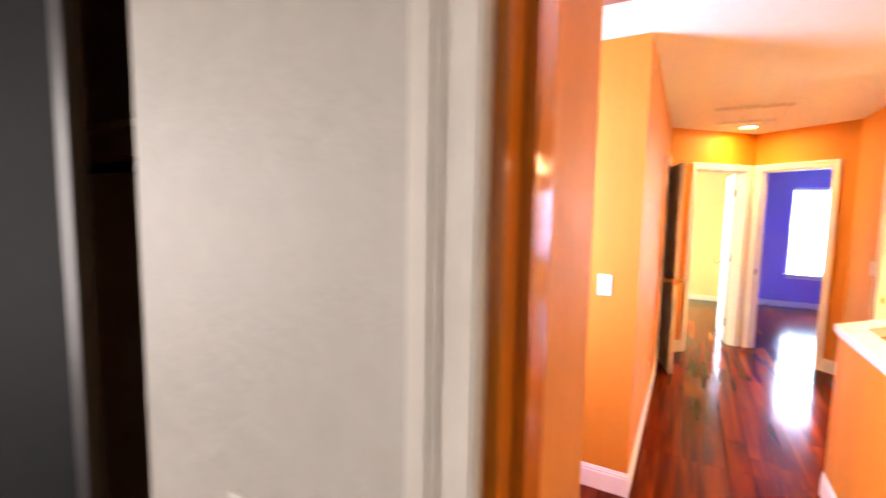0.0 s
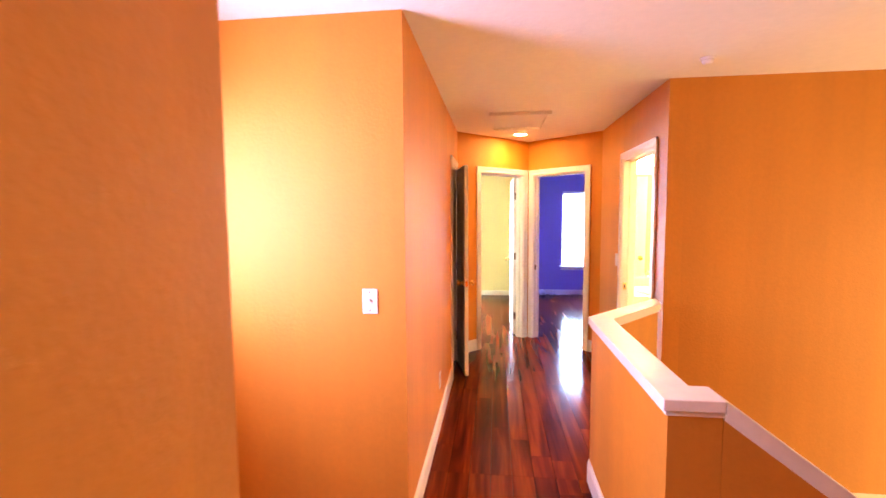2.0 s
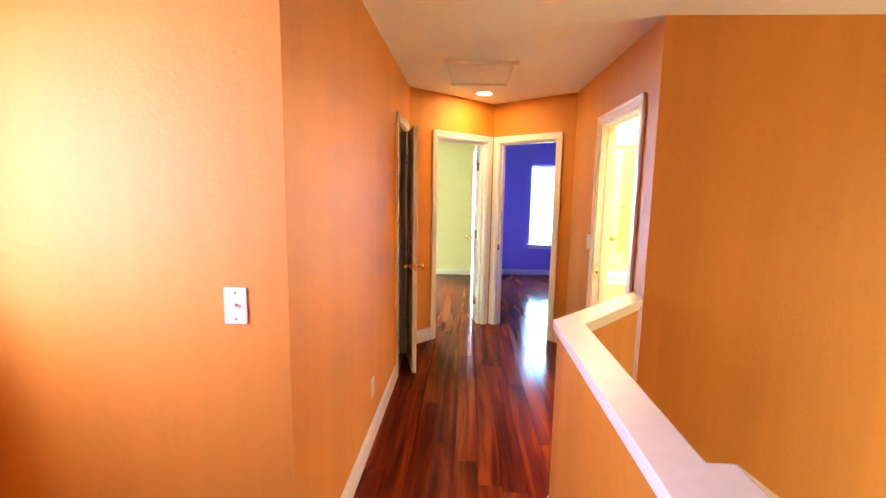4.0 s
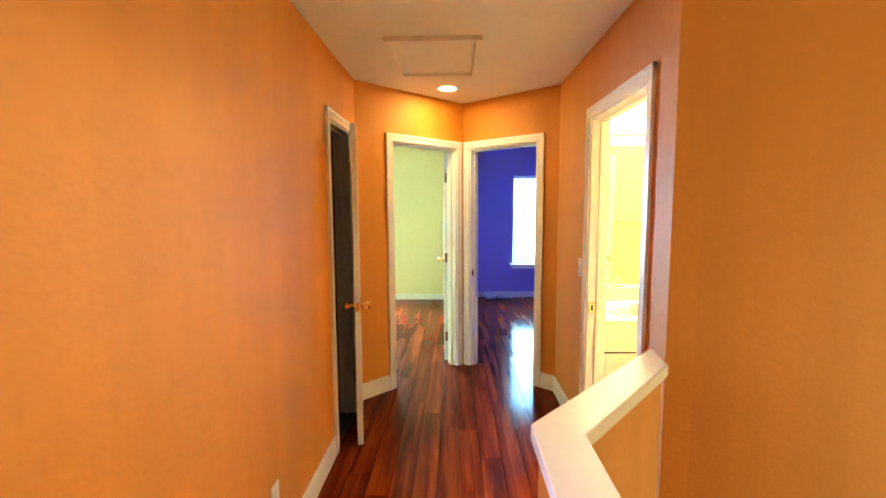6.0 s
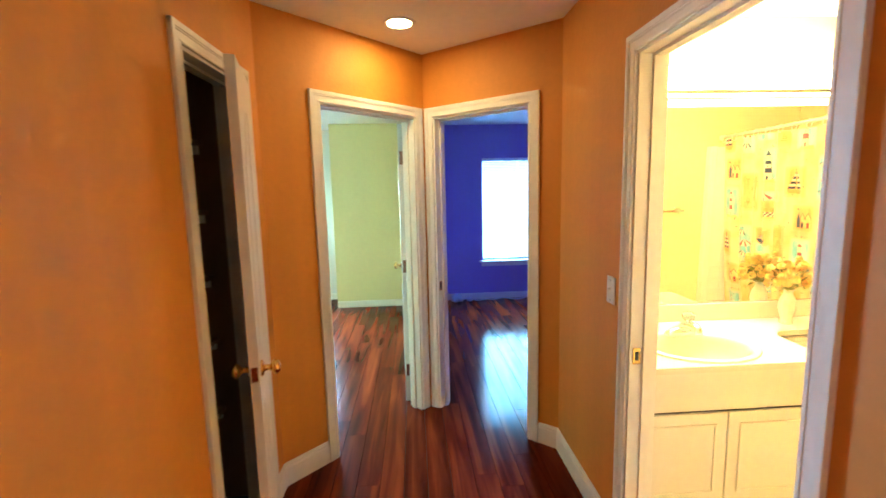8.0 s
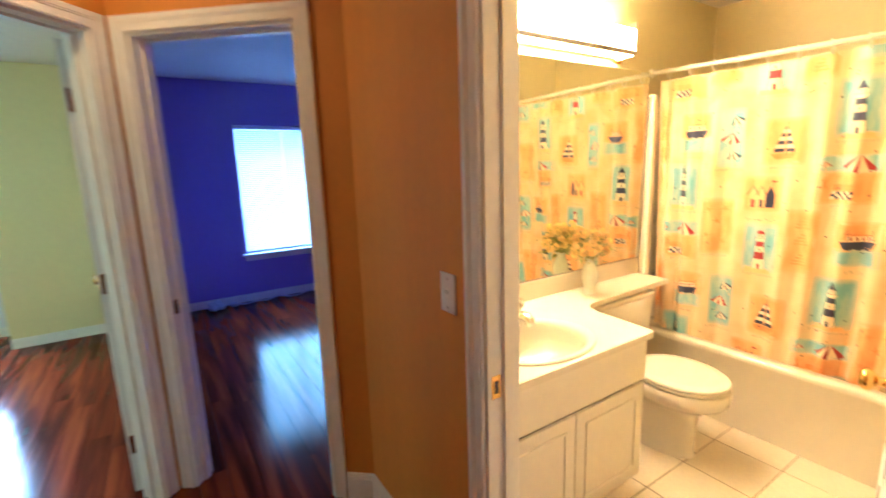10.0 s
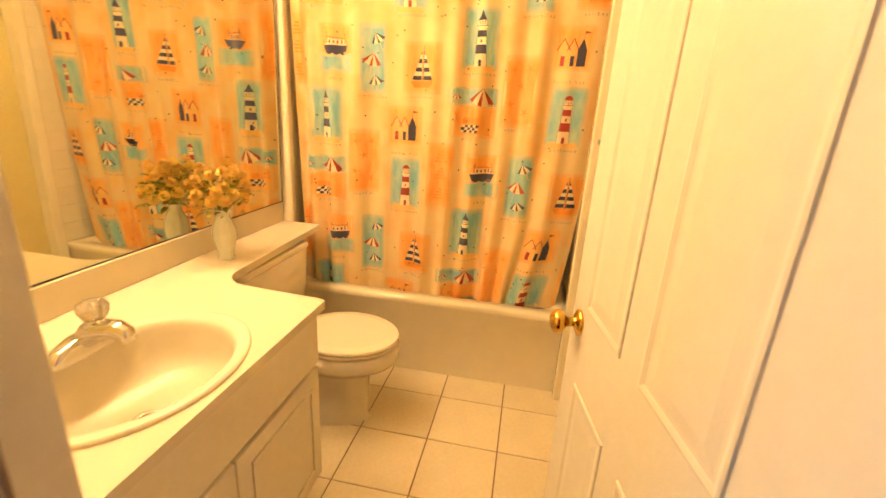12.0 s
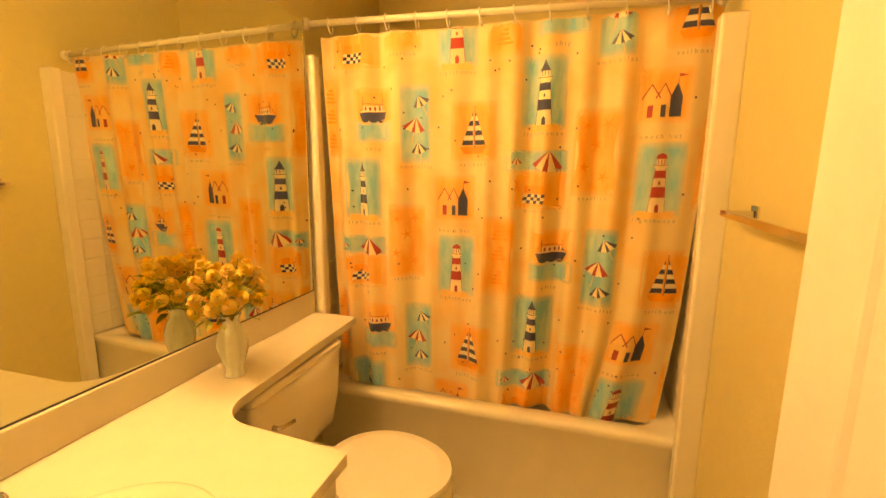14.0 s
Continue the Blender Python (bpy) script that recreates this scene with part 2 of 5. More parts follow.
def tube(points, r, seg=10):
    """A round bar along points."""
    bm = bmesh.new()
    pts = [Vector(p) for p in points]
    rings = []
    for i, p in enumerate(pts):
        d = (pts[min(i + 1, len(pts) - 1)] - pts[max(i - 1, 0)]).normalized()
        q = d.to_track_quat("Z", "Y")
        rr = r[i] if isinstance(r, (list, tuple)) else r
        rings.append([bm.verts.new(p + q @ Vector((rr * math.cos(2 * math.pi * k / seg), rr * math.sin(2 * math.pi * k / seg), 0))) for k in range(seg)])
    for a, b in zip(rings, rings[1:]):
        for k in range(seg):
            bm.faces.new((a[k], a[(k + 1) % seg], b[(k + 1) % seg], b[k]))
    bm.faces.new(rings[0][::-1])
    bm.faces.new(rings[-1])
    return bm


def prism(poly, z0, z1, bevel=0.0):
    """A flat polygon (x, y) raised from z0 to z1."""
    bm = bmesh.new()
    lo = [bm.verts.new((x, y, z0)) for x, y in poly]
    hi = [bm.verts.new((x, y, z1)) for x, y in poly]
    n = len(poly)
    bm.faces.new(lo[::-1])
    bm.faces.new(hi)
    for i in range(n):
        bm.faces.new((lo[i], lo[(i + 1) % n], hi[(i + 1) % n], hi[i]))
    bmesh.ops.recalc_face_normals(bm, faces=bm.faces)
    if bevel:
        bmesh.ops.bevel(bm, geom=bm.edges[:], offset=bevel, segments=2, affect="EDGES", profile=0.5)
    return bm


H = 2.44
DOOR = 2.035


def wall(name, p0, p1, thick, near, far, openings=(), z0=0.0, z1=H, label="", ends=None):
    """A wall from p0 to p1. Its near face lies on that line, its body to the left of the way; openings are (s0, s1, bottom, top)."""
    a, b = Vector((*p0, 0)), Vector((*p1, 0))
    length = (b - a).length
    cuts = sorted(openings)
    bm = bmesh.new()
    s = 0.0
    for s0, s1, lo, hi in cuts:
        if s0 - s > 0.001:
            box(bm, s, 0, z0, s0, thick, z1)
        if lo - z0 > 0.001:
            box(bm, s0, 0, z0, s1, thick, lo)
        if z1 - hi > 0.001:
            box(bm, s0, 0, hi, s1, thick, z1)
        s = s1
    if length - s > 0.001:
        box(bm, s, 0, z0, length, thick, z1)
    bm.normal_update()
    for f in bm.faces:
        f.material_index = 1 if f.normal.y > 0.5 else 0
    ang = math.atan2(b.y - a.y, b.x - a.x)
    ob = part(name, bm, [M[near], M[far]])
    ob.matrix_basis = Matrix.Translation(a) @ Matrix.Rotation(ang, 4, "Z")
    return tagged(ob, label or "painted plaster wall with a fine orange-peel texture", "wall", kind="structure")


def frame_of(p0, p1):
    """The pose in which x runs along a wall and y goes into it."""
    a, b = Vector((*p0, 0)), Vector((*p1, 0))
    return Matrix.Translation(a) @ Matrix.Rotation(math.atan2(b.y - a.y, b.x - a.x), 4, "Z")


def door_frame(name, m, s0, s1, thick, label, head=DOOR, strike=None, w=0.062, far=True, material="trim", jamb="trim", back=0.0):
    """Jamb lining with stop and moulded casings on both faces, round an opening from s0 to s1 of a wall."""
    fr = thing(name, m, label, "door frame", kind="structure")
    mt, mj = M[material], M[jamb]
    j = 0.018
    part("jamb", boxes((s0 - 0.002, -0.001, 0, s0 + j, thick + 0.001, head), bevel=0.002), mj, fr)
    part("jamb", boxes((s1 - j, -0.001, 0, s1 + 0.002, thick + 0.001, head), bevel=0.002), mj, fr)
    part("head_jamb", boxes((s0 + j, -0.001, head - j, s1 - j, thick + 0.001, head + 0.002), bevel=0.002), mj, fr)
    y0 = thick * 0.45
    part("door_stop", boxes((s0 + j, y0, 0, s0 + j + 0.011, y0 + 0.033, head - j), (s1 - j - 0.011, y0, 0, s1 - j, y0 + 0.033, head - j),
                            (s0 + j + 0.011, y0, head - j - 0.011, s1 - j - 0.011, y0 + 0.033, head - j)), mj, fr)
    faces = [(-1, 0.0)] + ([(1, thick)] if far else [])
    for sg, y in faces:
        mt = mj if sg < 0 else M[material]
        set_back = back if sg > 0 else 0.0
        for a, b in ((s0 - w + 0.006 - set_back, s0 + 0.006 - set_back), (s1 - 0.006, s1 + w - 0.006)):
            outer = a < s0 - 0.01
            bm = bmesh.new()
            for k0, k1, d in ((0.03, 1, 0.012), (0.0, 0.34, 0.0168), (0.33, 0.46, 0.0146), (0.80, 0.94, 0.0134)):
                u0, u1 = (a + (b - a) * k0, a + (b - a) * k1) if outer else (b - (b - a) * k1, b - (b - a) * k0)
                ys = sorted((y, y + sg * d))
                box(bm, u0, ys[0], 0, u1, ys[1], head + (w - 0.006 if k0 < 0.3 else 0.0) * (1 if k1 < 1 else 0) + (0 if k1 < 1 else 0.0), bevel=0.0015, seg=1)
            part("casing", bm, mt, fr)
        bm = bmesh.new()
        for k0, k1, d in ((0, 0.97, 0.012), (0.66, 1.0, 0.017), (0.54, 0.67, 0.0148), (0.06, 0.20, 0.0136)):
            ys = sorted((y, y + sg * d))
            x0, x1 = (s0 - w + 0.006, s1 + w - 0.006) if k1 == 1.0 else (s0 - w + 0.008, s1 + w - 0.008) if k0 > 0.3 or k1 > 0.9 else (s0 - 0.01, s1 + 0.01)
            box(bm, x0, ys[0], head - 0.006 + w * k0, x1, ys[1], head - 0.006 + w * k1, bevel=0.0015, seg=1)
        part("head_casing", bm, mt, fr)
    if strike is not None:
        x = s0 + j if strike < 0 else s1 - j
        sg = 1 if strike < 0 else -1
        xs = sorted((x, x + sg * 0.003))
        sp = part("strike_plate", boxes((xs[0], 0.012, 0.86, xs[1], 0.042, 0.925), bevel=0.001), M["brass"], fr, "brass strike plate")
        xs = sorted((x + sg * 0.0031, x + sg * 0.0037))
        # uncut plate; the hole's shade is a thin near-black patch on it
        part("latch_hole", boxes((xs[0], 0.02, 0.875, xs[1], 0.034, 0.91)), M["dark"], sp, "dark latch hole")
    return fr


def baseboard(name, p0, p1, s0=0.0, s1=None, h=0.13, z=0.0):
    """White moulded skirting in front of a wall line whose room side lies to the right of the way."""
    length = (Vector(p1) - Vector(p0)).length
    s1 = length if s1 is None else s1
    bm = bmesh.new()
    box(bm, s0, -0.013, z, s1, 0, z + h * 0.78, bevel=0.001, seg=1)
    box(bm, s0, -0.0105, z + h * 0.78, s1, 0, z + h * 0.9, bevel=0.001, seg=1)
    box(bm, s0, -0.007, z + h * 0.9, s1, 0, z + h, bevel=0.002, seg=1)
    ob = part(name, bm, M["trim"], m=frame_of(p0, p1))
    return tagged(ob, "white painted moulded baseboard along the wall foot", "baseboard", kind="structure")


def knob_pair(parent, x, z, t, material="brass"):
    """Two round door knobs with roses on both faces of a leaf of thickness t (y from 0 to t)."""
    for y, sg in ((0, -1), (t, 1)):
        prof = [(0.0, 0.0), (0.031, 0.0), (0.031, 0.004), (0.024, 0.009), (0.012, 0.013), (0.011, 0.03), (0.018, 0.036),
                (0.027, 0.044), (0.029, 0.052), (0.026, 0.061), (0.016, 0.068), (0.0, 0.07)]
        bm = lathe(prof, 24)
        part("knob", bm, M[material], parent, "polished brass knob", pose(x, y, z, 90 if sg < 0 else -90), smooth=True)


def hinge(parent, x, y, z, material="nickel", leaf=0.03):
    bm = tube([(x, y, z - 0.045), (x, y, z + 0.045)], 0.006, 10)
    box(bm, x - 0.002, y, z - 0.045, x + 0.001, y + leaf, z + 0.045)
    part("hinge", bm, M[material], parent, "metal butt hinge")


def inset(poly, d):
    """A polygon (x, z), running anticlockwise, drawn in by d."""
    n = len(poly)
    out = []
    for i in range(n):
        p, q, r = Vector(poly[i - 1]), Vector(poly[i]), Vector(poly[(i + 1) % n])
        a, b = (q - p).normalized(), (r - q).normalized()
        m = Vector((-a.y - b.y, a.x + b.x))
        k = m.length_squared
        out.append(tuple(q + m * (2 * d / k)))
    return out


def moulded_panel(poly, y, sg):
    """A moulding ring round a panel with a slightly raised field; sg: the way out of the leaf."""
    bm = bmesh.new()
    loops = [[bm.verts.new((x, y + sg * h, z)) for x, z in inset(poly, d)]
             for d, h in ((0.0, -0.0005), (0.002, 0.0035), (0.008, 0.0045), (0.014, 0.0025), (0.018, 0.0008), (0.024, 0.0008), (0.048, 0.0036))]
    n = len(poly)
    for a, b in zip(loops, loops[1:]):
        for i in range(n):
            bm.faces.new((a[i], a[(i + 1) % n], b[(i + 1) % n], b[i]))
    bm.faces.new(loops[-1])
    bmesh.ops.recalc_face_normals(bm, faces=bm.faces)
    return bm


def panel_door(name, m, w, h, t, label, knob_at=None, hinges=None, material="door"):
    """A moulded panel door with arched upper panels; x from the hinge edge, y through its thickness."""
    ob = thing(name, m, label, "door")
    k = w / 0.735
    cols = [(0.135 * k, 0.36 * k), (0.44 * k, 0.64 * k)]
    bm = boxes((0, 0, 0.008, w, t, h), bevel=0.002)
    part("leaf", bm, M[material], ob)
    for ci, (x0, x1) in enumerate(cols):
        arch = []
        for i in range(9):
            f = i / 8
            x = x1 + (x0 - x1) * f
            q = (1 - f) if ci == 0 else f
            arch.append((x, h - 0.36 + 0.21 * (q * q * (3 - 2 * q))))
        for poly in ([(x0, 0.955), (x1, 0.955)] + arch, [(x0, 0.20), (x1, 0.20), (x1, 0.765), (x0, 0.765)]):
            for y, sg in ((0, -1), (t, 1)):
                part("panel", moulded_panel(poly, y, sg), M[material], ob)
    if knob_at:
        knob_pair(ob, knob_at[0], knob_at[1], t)
        part("latch_plate", boxes((w - 0.0015, t / 2 - 0.012, knob_at[1] - 0.028, w + 0.0015, t / 2 + 0.012, knob_at[1] + 0.028)), M["brass"], ob, "brass latch plate")
    for hz in hinges or ():
        hinge(ob, -0.004, -0.004, hz)
    return ob

# ---- structure: walls ----
LW = ((0.0, 2.353), (0.0, 5.18))
NB = ((-1.15, 2.353), (-0.11, 2.353))
NW = ((-1.15, 1.02), (-1.15, 2.353))
NS = ((0.0, 1.032), (-1.15, 1.032))
NL = ((0.0, 0.28), (0.0, 0.932))
DW = ((4.0, 0.28), (-2.6, 0.28))
RW = ((1.55, 5.372), (1.55, 3.545))
WA = ((0.0, 5.18), (0.813, 6.0))
WB = ((0.813, 6.0), (1.55, 5.372))
ORANGE = "orange painted plaster wall with fine orange-peel texture"
wall("wall_corridor_west", *LW, 0.11, "orange", "closet", [(2.121, 2.637, 0, DOOR)], label=ORANGE)
wall("wall_nook_north", *NB, 0.11, "orange", "closet", label=ORANGE)
wall("wall_nook_west", *NW, 0.16, "orange", "white_wall", [(0.23, 1.10, 1.18, 2.02)], label=ORANGE)
wall("wall_nook_south", *NS, 0.10, "orange", "closet", label=ORANGE)
wall("wall_landing_west", *NL, 0.11, "orange", "closet", label=ORANGE)
wall("wall_landing_south", *DW, 0.115, "orange", "grey_wall", [(3.10, 3.917, 0, DOOR), (4.387, 5.60, 0, DOOR)],
     label="plaster wall, orange towards the hall and pale grey inside")
wall("wall_corridor_east", *RW, 0.11, "orange", "cream", [(0.807, 1.592, 0, DOOR)], label="plaster wall, orange in the corridor and cream in the bathroom")
wall("wall_stair_north", (1.66, 3.545), (3.9, 3.545), 0.10, "orange", "cream", z0=-0.34, label=ORANGE)
wall("wall_stair_north_lower", (0.9, 3.545), (3.9, 3.545), 0.10, "pale", "pale", z0=-2.7, z1=-0.34, label="pale painted lower wall of the stairwell")
wall("wall_stair_fascia", (0.9, 3.545), (1.66, 3.545), 0.10, "orange", "orange", z0=-0.34, z1=-0.02, label="orange painted floor edge above the stairwell")
wall("wall_stair_east", (3.9, 3.545), (3.9, 0.28), 0.10, "orange", "orange", [(0.145, 1.445, -1.85, 1.95)], z0=-2.7, label="orange painted end wall of the stairwell")
wall("wall_stair_south_lower", (3.9, 0.28), (0.9, 0.28), 0.10, "pale", "pale", z0=-2.7, z1=-0.001, label="pale painted lower wall of the stairwell")
wall("wall_stair_west_lower", (0.9, 0.165), (0.9, 3.645), 0.10, "pale", "pale", z0=-2.7, z1=-0.30, label="pale painted lower wall of the stairwell")
wall("wall_green_door", *WA, 0.11, "orange", "green", [(0.334, 1.075, 0, DOOR)], label="orange painted angled wall with a doorway")
wall("wall_purple_door", *WB, 0.11, "orange", "purple", [(0.075, 0.784, 0, DOOR)], label="orange painted angled wall with a doorway")
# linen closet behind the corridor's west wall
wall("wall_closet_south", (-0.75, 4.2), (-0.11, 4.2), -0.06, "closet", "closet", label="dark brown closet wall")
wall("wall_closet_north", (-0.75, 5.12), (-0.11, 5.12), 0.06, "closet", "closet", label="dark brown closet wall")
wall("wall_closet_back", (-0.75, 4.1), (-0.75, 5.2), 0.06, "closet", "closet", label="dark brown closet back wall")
# bathroom
wall("wall_bath_north", (1.66, 5.34), (4.16, 5.34), 0.11, "cream", "purple", label="cream painted bathroom wall behind the mirror")
wall("wall_bath_east", (4.16, 5.45), (4.16, 3.65), 0.11, "cream", "purple", label="cream painted bathroom wall behind the tub")
wall("wall_bath_south", (4.16, 3.79), (1.66, 3.79), 0.135, "cream", "cream", label="cream painted bathroom wall with the towel bar")
# green room
wall("wall_green_north", (-0.34, 8.9), (0.83, 8.9), 0.6, "green", "green", label="pale yellow-green painted bedroom wall")
wall("wall_green_window", (-2.4, 9.4), (-0.34, 9.4), 0.16, "white_wall", "white_wall", [(0.80, 1.79, 0.78, 1.95)], label="white painted bedroom wall with a window")
wall("wall_green_west", (-2.4, 5.18), (-2.4, 9.5), 0.1, "green", "green", label="pale green painted bedroom wall")
wall("wall_green_south", (-0.11, 5.25), (-2.4, 5.25), 0.05, "green", "green", label="pale green painted bedroom wall")
wall("wall_green_east", (0.83, 9.5), (0.83, 6.12), 0.10, "green", "purple", label="plaster wall between the green and the purple bedroom")
# purple room
wall("wall_purple_north", (0.93, 9.1), (4.3, 9.1), 0.16, "purple", "purple", [(0.76, 1.83, 0.56, 1.99)], label="deep purple painted bedroom wall with a window")
wall("wall_purple_east", (4.3, 9.1), (4.3, 5.45), 0.1, "purple", "purple", label="deep purple painted bedroom wall")
# first bedroom, behind the start
wall("wall_bedroom_east", (1.9, 0.165), (1.9, -3.6), 0.1, "grey_wall", "grey_wall", label="pale grey painted bedroom wall")
wall("wall_bedroom_south", (1.9, -3.6), (-2.6, -3.6), 0.16, "grey_wall", "grey_wall", label="pale grey painted bedroom wall")
wall("wall_bedroom_west", (-2.6, -3.6), (-2.6, 0.28), 0.16, "grey_wall", "grey_wall", [(1.0, 2.8, 0.75, 2.15)], label="pale grey painted bedroom wall with a window")
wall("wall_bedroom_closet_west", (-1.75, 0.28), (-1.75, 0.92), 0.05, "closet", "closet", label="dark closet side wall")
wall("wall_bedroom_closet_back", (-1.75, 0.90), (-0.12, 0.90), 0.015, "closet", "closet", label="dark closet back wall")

tagged(part("ceiling", boxes((-2.8, -3.8, H, 5.2, 10.2, H + 0.12)), M["ceiling"]), "off-white textured ceiling", "ceiling", kind="structure")
tagged(part("floor", boxes((-2.7, 0.165, -0.28, 0.94, 3.0, -0.012), (-2.5, 3.0, -0.28, 1.66, 5.45, -0.012), (-2.5, 5.45, -0.28, 4.4, 9.6, -0.012)), M["dark"]),
       "red-brown glossy laminate plank floor", "floor", kind="structure")
tagged(part("floor_bedroom", boxes((-2.7, -3.7, -0.28, 2.0, 0.165, 0.0)), M["wood"]), "dark wooden bedroom floor", "floor", kind="structure")
tagged(part("floor_lower", boxes((0.8, 0.1, -2.8, 4.1, 3.7, -2.7)), M["wood"]), "dark wooden floor of the lower storey", "floor", kind="structure")
tagged(part("ground", boxes((-60, -60, -3.3, 60, 60, -3.1)), mat("grass_ground", (0.08, 0.11, 0.04), 0.9, grain=0.3, scale=2)), "grass outside the house", "ground", kind="structure")

# ---- half wall and stair guard ----
hw = thing("half_wall", pose(0, 0, 0), "orange half wall with a white wooden cap beside the stairs", "half wall", kind="structure")
part("wall_body", prism([(0.95, 1.832), (1.115, 1.832), (1.115, 1.925), (1.04, 1.925), (1.04, 2.912), (1.462, 3.385), (1.49, 3.54), (0.95, 2.938)],
                        -0.34, 0.922), M["orange"], hw)
part("cap", prism([(0.93, 1.815), (1.116, 1.815), (1.116, 1.942), (1.056, 1.942), (1.056, 2.90), (1.478, 3.372), (1.503, 3.562), (0.93, 2.948)],
                  0.928, 0.968, 0.004), M["trim"], hw, "white painted wooden cap")
part("cap_moulding", prism([(0.942, 1.824), (1.116, 1.824), (1.116, 1.934), (1.048, 1.934), (1.048, 2.906), (1.47, 3.38), (1.497, 3.55), (0.942, 2.943)],
                           0.912, 0.928), M["trim"], hw)


def slope_prism(x0, x1, za, zb, y0, y1, drop):
    """A sloping board along x between two sides, from za at x0 to zb at x1, drop thick downwards."""
    bm = bmesh.new()
    ring = [(x0, za), (x1, zb), (x1, zb - drop), (x0, za - drop)]
    a = [bm.verts.new((x, y0, z)) for x, z in ring]
    b = [bm.verts.new((x, y1, z)) for x, z in ring]
    bm.faces.new(a)
    bm.faces.new(b[::-1])
    for i in range(4):
        k = (i + 1) % 4
        bm.faces.new((a[k], a[i], b[i], b[k]))
    bmesh.ops.recalc_face_normals(bm, faces=bm.faces)
    return bm


SL = 0.746
guard = thing("stair_guard", pose(0, 0, 0), "orange sloping guard wall with a white cap down the stairs", "stair guard", kind="structure")
part("guard_body", slope_prism(1.117, 3.8, 0.925, 0.925 - SL * 2.683, 1.832, 1.925, 1.28), M["orange"], guard)
part("guard_cap", slope_prism(1.117, 3.8, 0.967, 0.967 - SL * 2.683, 1.815, 1.942, 0.045), M["trim"], guard, "white painted sloping wooden cap")
part("guard_moulding", slope_prism(1.117, 3.8, 0.922, 0.922 - SL * 2.683, 1.824, 1.934, 0.02), M["trim"], guard)
stairs = thing("staircase", pose(0, 0, 0), "dark wooden stairs going down beside the half wall", "staircase", kind="structure")
for i in range(11):
    x = 1.0 + 0.248 * i
    z = -0.186 * (i + 1)
    bm = boxes((x - 0.03, 0.283, z - 0.03, x + 0.25, 1.83, z), bevel=0.006)
    part("tread", bm, M["wood"], stairs)
    part("riser", boxes((x, 0.283, z, x + 0.015, 1.83, z + 0.156)), M["trim"], stairs)

# ---- door frames and doors ----
door_frame("door_frame_closet", frame_of(*LW), 2.121, 2.637, 0.11, "white moulded casing round the linen closet", far=False)
door_frame("door_frame_green", frame_of(*WA), 0.334, 1.075, 0.11, "white moulded casing of the green bedroom's doorway")
door_frame("door_frame_purple", frame_of(*WB), 0.075, 0.784, 0.11, "white moulded casing of the purple bedroom's doorway", strike=-1)
door_frame("door_frame_bath", frame_of(*RW), 0.807, 1.592, 0.11, "white moulded casing of the bathroom doorway", strike=-1, back=0.02)
door_frame("door_frame_bedroom", frame_of(*DW), 3.10, 3.917, 0.115, "white bedroom casing with an orange painted jamb", jamb="orange_gloss")

# linen closet door, ajar, hinged at its far jamb
closet_angle = math.degrees(math.atan2(4.515 - 4.972, 0.118 - 0.004))
panel_door("closet_door", pose(0.006, 4.972, 0, 0, 0, closet_angle), 0.47, 2.01, 0.035,
           "narrow white panel door with brass knobs, ajar", knob_at=(0.41, 0.90), hinges=(0.28, 1.02, 1.78))
# bedroom door of the green room, swung far into it
panel_door("bedroom_door", pose(0.668, 6.065, 0, 0, 0, 91.5), 0.72, 2.01, 0.035,
           "white panel door with brass knobs, opened into the green bedroom", knob_at=(0.66, 0.92), hinges=(0.25, 1.02, 1.78))
# bathroom door, opened against the towel wall
panel_door("bathroom_door", pose(1.672, 3.796, 0, 0, 0, 9.8), 0.755, 2.01, 0.035,
           "white panel door with polished brass knobs, opened inwards", knob_at=(0.695, 0.905), hinges=(0.25, 1.02, 1.78))

# ---- baseboards ----
baseboard("baseboard_corridor_west", *LW, s0=0.0, s1=2.058)
baseboard("baseboard_corridor_west", *LW, s0=2.70, s1=2.827)
baseboard("baseboard_nook_north", (-1.15, 2.353), (0.013, 2.353))
baseboard("baseboard_nook_west", *NW)
baseboard("baseboard_nook_south", *NS)
baseboard("baseboard_landing_west", *NL, s0=0.02, s1=0.74)
baseboard("baseboard_green_door", *WA, s0=0.0, s1=0.275)
baseboard("baseboard_purple_door", *WB, s0=0.843, s1=0.968)
baseboard("baseboard_corridor_east", *RW, s0=0.0, s1=0.782)
baseboard("baseboard_corridor_east", *RW, s0=1.652, s1=1.70)
baseboard("baseboard_half_wall", (0.95, 2.938), (0.95, 1.832))
baseboard("baseboard_half_wall", (1.50, 3.53), (0.95, 2.938))
baseboard("baseboard_green_north", (-0.34, 8.9), (0.83, 8.9), h=0.09)
baseboard("baseboard_green_window", (-2.4, 9.4), (-0.34, 9.4), h=0.09)
baseboard("baseboard_purple_north", (0.93, 9.1), (4.3, 9.1), h=0.09)


